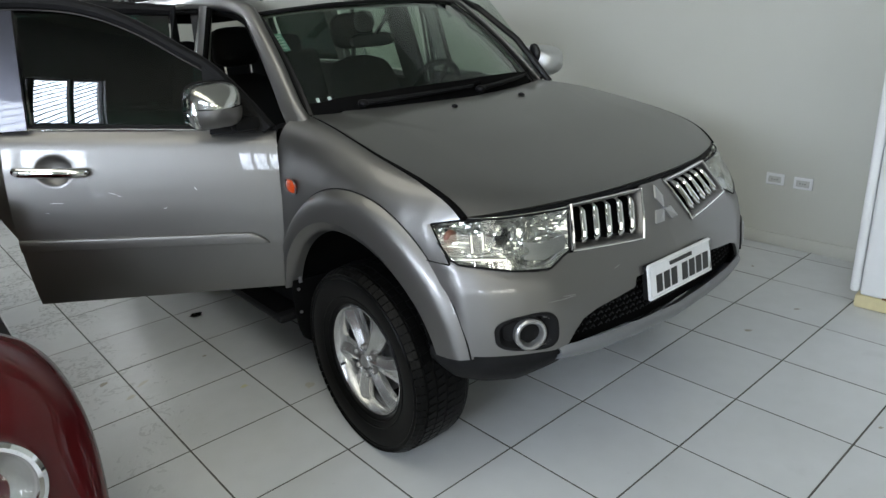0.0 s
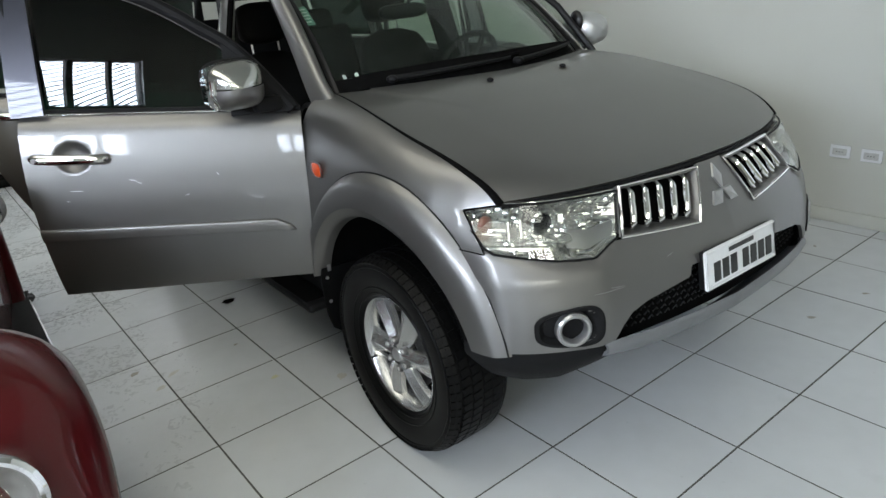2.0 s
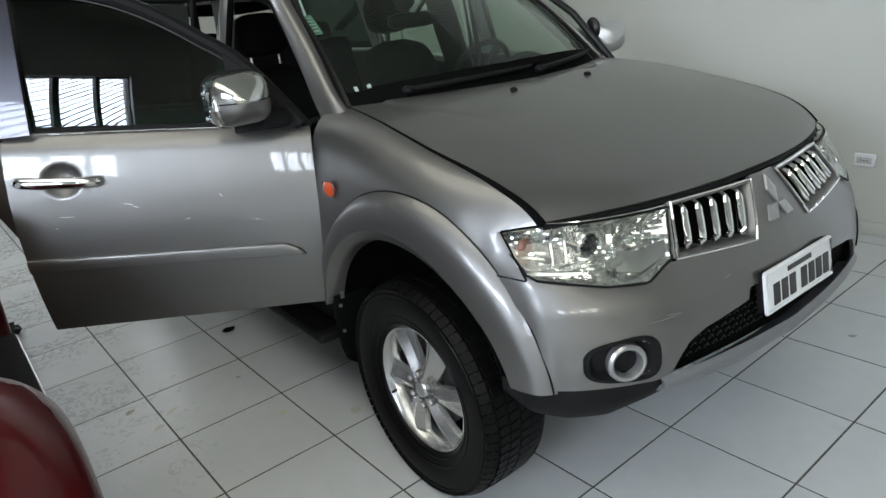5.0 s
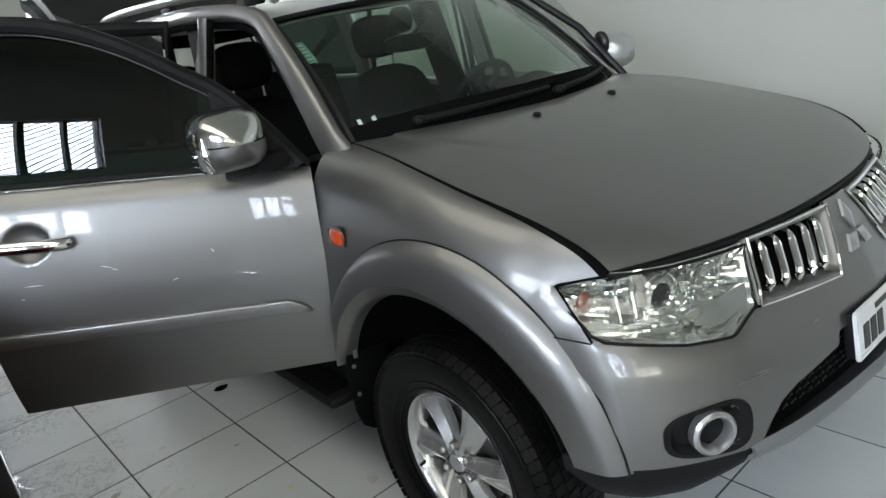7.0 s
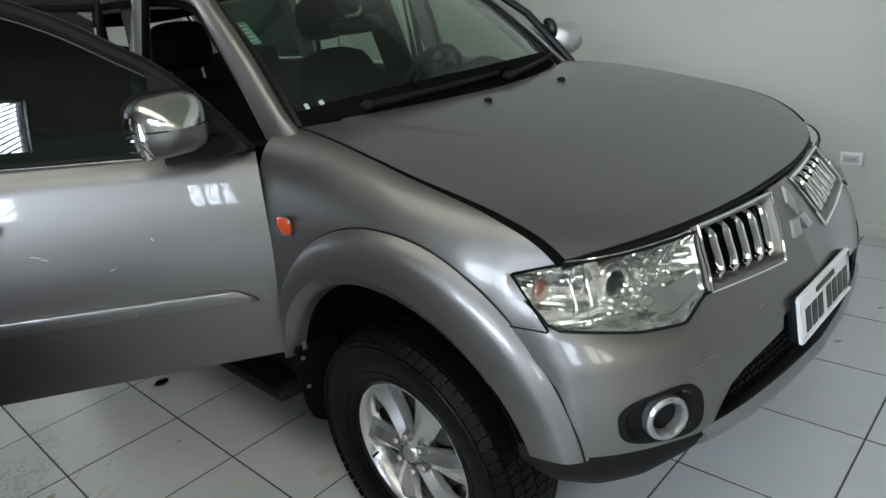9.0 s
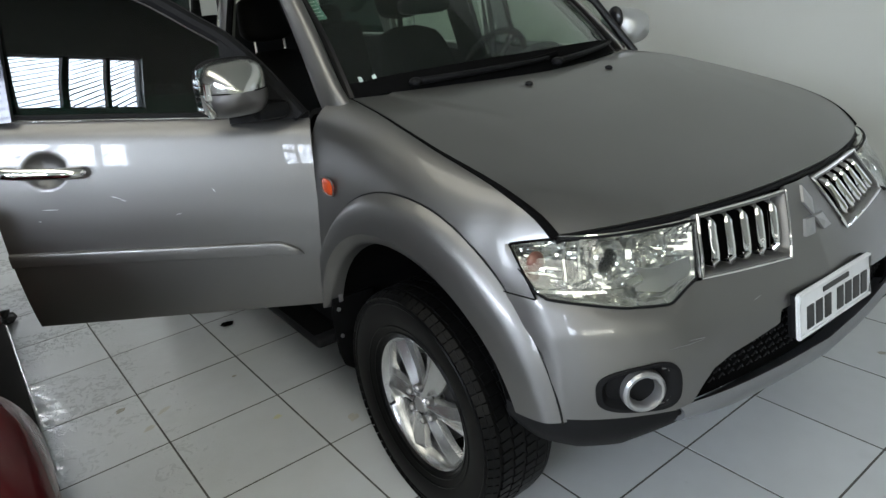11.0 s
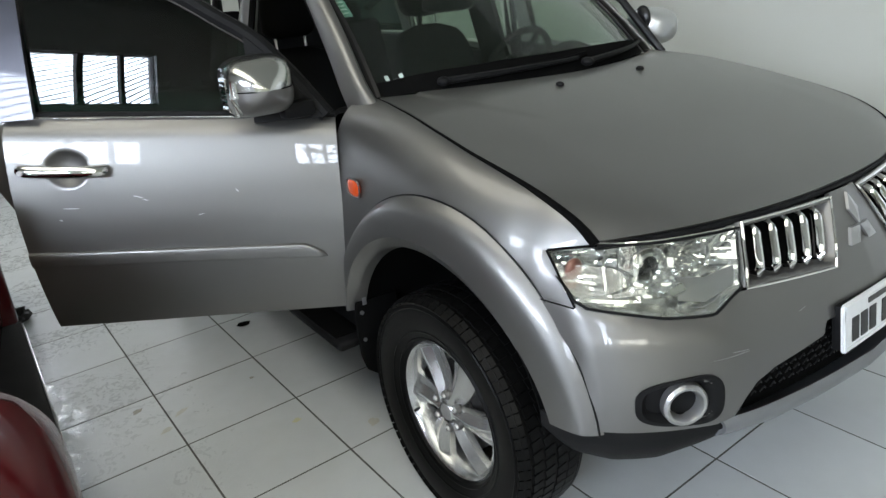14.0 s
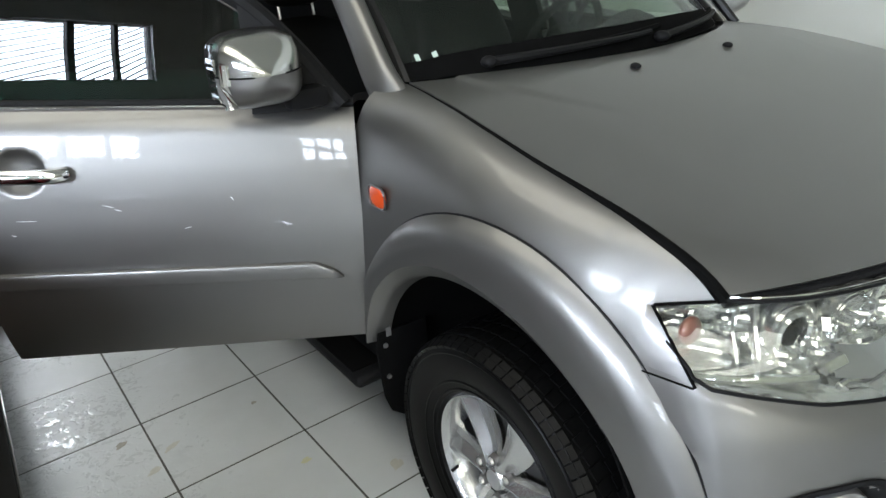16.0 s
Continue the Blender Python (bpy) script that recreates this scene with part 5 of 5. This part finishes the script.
part("door", box(-.31, .31, .315, .36, .085, 1.60, .018, 3), APPLIANCE, fr)
part("plinth", box(-.305, .28, -.30, .33, .0, .074, .012), CREAM, fr, "cream plastic plinth")
part("rust_edge", box(-.315, -.309, -.18, .20, .077, .088, .002), RUST, fr, "rusty lower edge")


GRIME = mat("grimy_plastic", (0.46, 0.46, 0.44), 0.5, var=0.25, scale=90)


def outlet(y, z):
    o = thing("wall_outlet", "white plastic wall socket plate, slightly grimy", "socket", m=ROOM @ pose(RIGHT - .002, y, z, 0, 0, 90), group="sockets on the wall")
    part("cover_plate", box(-.058, .058, .0, .012, -.038, .038, .006), APPLIANCE, o)
    part("plate_edge", tube([(-.058, .001, -.038), (.058, .001, -.038), (.058, .001, .038), (-.058, .001, .038)], .0025, 6, True), GRIME, o)
    part("socket_face", box(-.040, .040, .012, .0145, -.020, .020, .003), GRIME, o)
    for x in (-.016, 0, .016):
        part("pin_hole", tube([(x, .0146, 0), (x, .0152, 0)], .0035, 8), INK, o)


outlet(-.140, .451)
outlet(-.316, .446)

for nm, x, y, w, d, rz in (("floor_mat", -1.72, 6.40, .62, .16, 3), ("floor_mat", -1.95, 6.82, 1.1, .16, -2), ("floor_mat", -1.35, 6.72, .9, .12, 8)):
    b = box(-w / 2, w / 2, -d, d, .001, .014, .004)
    for v in b.verts:
        v.co.z += .01 * math.sin(v.co.x * 5) ** 2 if v.co.z > .01 else 0
    o = part(nm, b, LINER, None)
    o.matrix_world = pose(x, y, 0, 0, 0, rz)
    tagged(o, "black rubber mat lying on the floor by the wall", "mat", "mats by the wall")

# crumpled rag by the running board, and a dead leaf
rng = random.Random(4)


def crumple(name, at, size, label, category, material):
    bm = bmesh.new()
    bmesh.ops.create_icosphere(bm, subdivisions=3, radius=1)
    for v in bm.verts:
        n = noise.noise(v.co * 2.3 + Vector(at)) + .5 * noise.noise(v.co * 5.1)
        v.co = Vector((v.co.x * size[0], v.co.y * size[1], max(v.co.z, -.6) * size[2] + .6 * size[2])) * (1 + .55 * n)
        v.co.z = max(v.co.z, 0.0005)
    o = part(name, bm, material, None, sharp=20)
    o.matrix_world = pose(*at)
    return tagged(o, label, category)


crumple("rag", (-1.855, 2.66, 0), (.07, .05, .05), "small crumpled grey rag on the tiles", "rag", TRIM)
crumple("dirt_clump", (-.912, 1.72, 0), (.030, .014, .012), "dark dry leaf scrap on the tiles", "debris", LINER)

# ---- floor tiles ----
def tile_material():
    m = mat("pale_grey_tile", (0.56, 0.58, 0.585), 0.40, spec=0.5)
    nt = m.node_tree
    p = nt.nodes["Principled BSDF"]
    info, tc = nt.nodes.new("ShaderNodeObjectInfo"), nt.nodes.new("ShaderNodeNewGeometry")

    def noise_node(scale, detail):
        n = nt.nodes.new("ShaderNodeTexNoise")
        n.inputs["Scale"].default_value, n.inputs["Detail"].default_value = scale, detail
        nt.links.new(tc.outputs["Position"], n.inputs["Vector"])
        return n

    def ramp(src, lo, hi, a, b):
        r = nt.nodes.new("ShaderNodeMapRange")
        for key, val in (("From Min", lo), ("From Max", hi), ("To Min", a), ("To Max", b)):
            r.inputs[key].default_value = val
        nt.links.new(src, r.inputs["Value"])
        return r.outputs[0]

    def times(a, b):
        n = nt.nodes.new("ShaderNodeMath")
        n.operation = "MULTIPLY"
        nt.links.new(a, n.inputs[0])
        nt.links.new(b, n.inputs[1])
        return n.outputs[0]

    big, mid, spots = noise_node(1.7, 5), noise_node(11, 6), noise_node(28, 3)
    k = times(ramp(big.outputs["Fac"], .3, .7, .95, 1.04), ramp(mid.outputs["Fac"], .3, .75, 1.015, .975))
    k = times(k, ramp(spots.outputs["Fac"], .70, .80, 1.0, .84))
    k = times(k, ramp(info.outputs["Random"], 0, 1, .965, 1.03))
    # a few brownish stains and a peeling film of wax with lifted edges
    stain = noise_node(3.1, 4)
    k = times(k, ramp(stain.outputs["Fac"], .66, .74, 1.0, .90))
    sep = nt.nodes.new("ShaderNodeSeparateXYZ")
    nt.links.new(tc.outputs["Position"], sep.inputs[0])
    flake = noise_node(26, 6)
    flake.inputs["Distortion"].default_value = 1.6
    area = times(times(ramp(sep.outputs["X"], -1.15, -1.65, 0, 1), ramp(sep.outputs["Y"], .1, 1.3, .0, 1)), ramp(noise_node(2.2, 2).outputs["Fac"], .38, .56, 0, 1))
    lifted = times(ramp(flake.outputs["Fac"], .53, .56, 0, 1), area)
    mix = nt.nodes.new("ShaderNodeMix")
    mix.data_type, mix.blend_type = "RGBA", "MULTIPLY"
    mix.inputs["Factor"].default_value = 1
    mix.inputs["A"].default_value = (0.540, 0.560, 0.572, 1)
    nt.links.new(k, mix.inputs["B"])
    nt.links.new(mix.outputs["Result"], p.inputs["Base Color"])
    nt.links.new(times(ramp(mid.outputs["Fac"], .3, .7, .28, .42), ramp(lifted, 0, 1, 1.0, .25)), p.inputs["Roughness"])
    b = nt.nodes.new("ShaderNodeBump")
    b.inputs["Strength"].default_value, b.inputs["Distance"].default_value = .10, .003
    nt.links.new(noise_node(7, 3).outputs["Fac"], b.inputs["Height"])
    b2 = nt.nodes.new("ShaderNodeBump")
    b2.inputs["Strength"].default_value, b2.inputs["Distance"].default_value = 1.0, .0024
    nt.links.new(lifted, b2.inputs["Height"])
    nt.links.new(b.outputs[0], b2.inputs["Normal"])
    nt.links.new(b2.outputs[0], p.inputs["Normal"])
    return m


TILE = tile_material()
PX, PY, HX, HY = .455, .455, .2238, .2238
floor_ob = bpy.data.objects["floor"]
tb = bmesh.new()
low = [tb.verts.new((sx * HX, sy * HY, -.006)) for sx, sy in ((-1, -1), (1, -1), (1, 1), (-1, 1))]
rim = [tb.verts.new((sx * HX, sy * HY, -.0005)) for sx, sy in ((-1, -1), (1, -1), (1, 1), (-1, 1))]
top = [tb.verts.new((sx * (HX - .0004), sy * (HY - .0004), 0)) for sx, sy in ((-1, -1), (1, -1), (1, 1), (-1, 1))]
tb.faces.new(top)
for k in range(4):
    tb.faces.new([rim[k], rim[(k + 1) % 4], top[(k + 1) % 4], top[k]])
    tb.faces.new([low[k], low[(k + 1) % 4], rim[(k + 1) % 4], rim[k]])
tile_me = bpy.data.meshes.new("tile")
tb.to_mesh(tile_me)
tile_me.materials.append(TILE)
X0, Y0 = -.966 + PX / 2, .945 + PY / 2
far_v, far_f, made = [], [], 0
for i in range(-14, 9):
    for j in range(-18, 16):
        x, y = X0 + i * PX, Y0 + j * PY
        if not (LEFT - .1 < x < RIGHT + .1 and FRONT - .1 < y < BACK + .1):
            continue
        if -3.3 < x < 2.5 and -2.4 < y < 5.2 and made < 300:
            t = new("tile", tile_me)
            t.parent = floor_ob
            t.location = (x, y, rng.uniform(-.0006, .0003))
            t.rotation_euler = (rng.uniform(-.0012, .0012), rng.uniform(-.0012, .0012), rng.uniform(-.001, .001))
            made += 1
        else:
            n = len(far_v)
            far_v += [(x + sx * HX, y + sy * HY, z) for z in (-.006, 0) for sx, sy in ((-1, -1), (1, -1), (1, 1), (-1, 1))]
            far_f += [tuple(n + q for q in f) for f in ((4, 5, 6, 7), (0, 1, 5, 4), (1, 2, 6, 5), (2, 3, 7, 6), (3, 0, 4, 7))]
fm = bpy.data.meshes.new("tiles_beyond")
fm.from_pydata(far_v, [], far_f)
fm.materials.append(TILE)
ft = new("tiles_beyond", fm)
ft.parent = floor_ob
ft["kind"] = "stuff"

# old marks on the tiles: dried drops and dirt
DIRT = mat("dried_dirt", (0.33, 0.315, 0.275), 0.7, var=0.3, scale=120)
PALEDIRT = mat("pale_dried_drop", (0.50, 0.49, 0.44), 0.6, var=0.15, scale=90)
YELLOWDROP = mat("yellow_drop", (0.56, 0.55, 0.36), 0.6, var=0.1, scale=90)
for x, y, r, stretch, material in ((1.054, -.597, .016, 1.8, DIRT), (1.464, -.66, .012, 2.2, DIRT), (-1.545, 1.28, .020, 1.6, DIRT), (-1.40, 1.15, .016, 3.0, PALEDIRT), (-1.075, 1.202, .012, 1.3, DIRT),
                                   (-1.056, .769, .020, 1.2, YELLOWDROP), (-.827, .554, .028, 1.3, PALEDIRT), (.62, -1.35, .010, 1.5, DIRT), (-1.482, 1.059, .018, 2.0, PALEDIRT), (.30, -1.9, .012, 1.7, PALEDIRT), (1.9, -.2, .012, 1.5, DIRT)):
    bm = bmesh.new()
    ph, r = rng.uniform(0, 6), r * .7
    rim = [bm.verts.new((r * stretch * math.cos(a) * (1 + .25 * math.sin(3 * a + ph) + .12 * math.sin(7 * a)), r * math.sin(a) * (1 + .2 * math.sin(2 * a + ph)), 0)) for a in np.linspace(0, 2 * math.pi, 25)[:-1]]
    mid = bm.verts.new((0, 0, .0006))
    for k in range(24):
        bm.faces.new([rim[k], rim[(k + 1) % 24], mid])
    part("stain", bm, material, floor_ob, "small dried mark", place=ROOM.inverted() @ pose(x, y, .0007, 0, 0, rng.uniform(0, 180)))
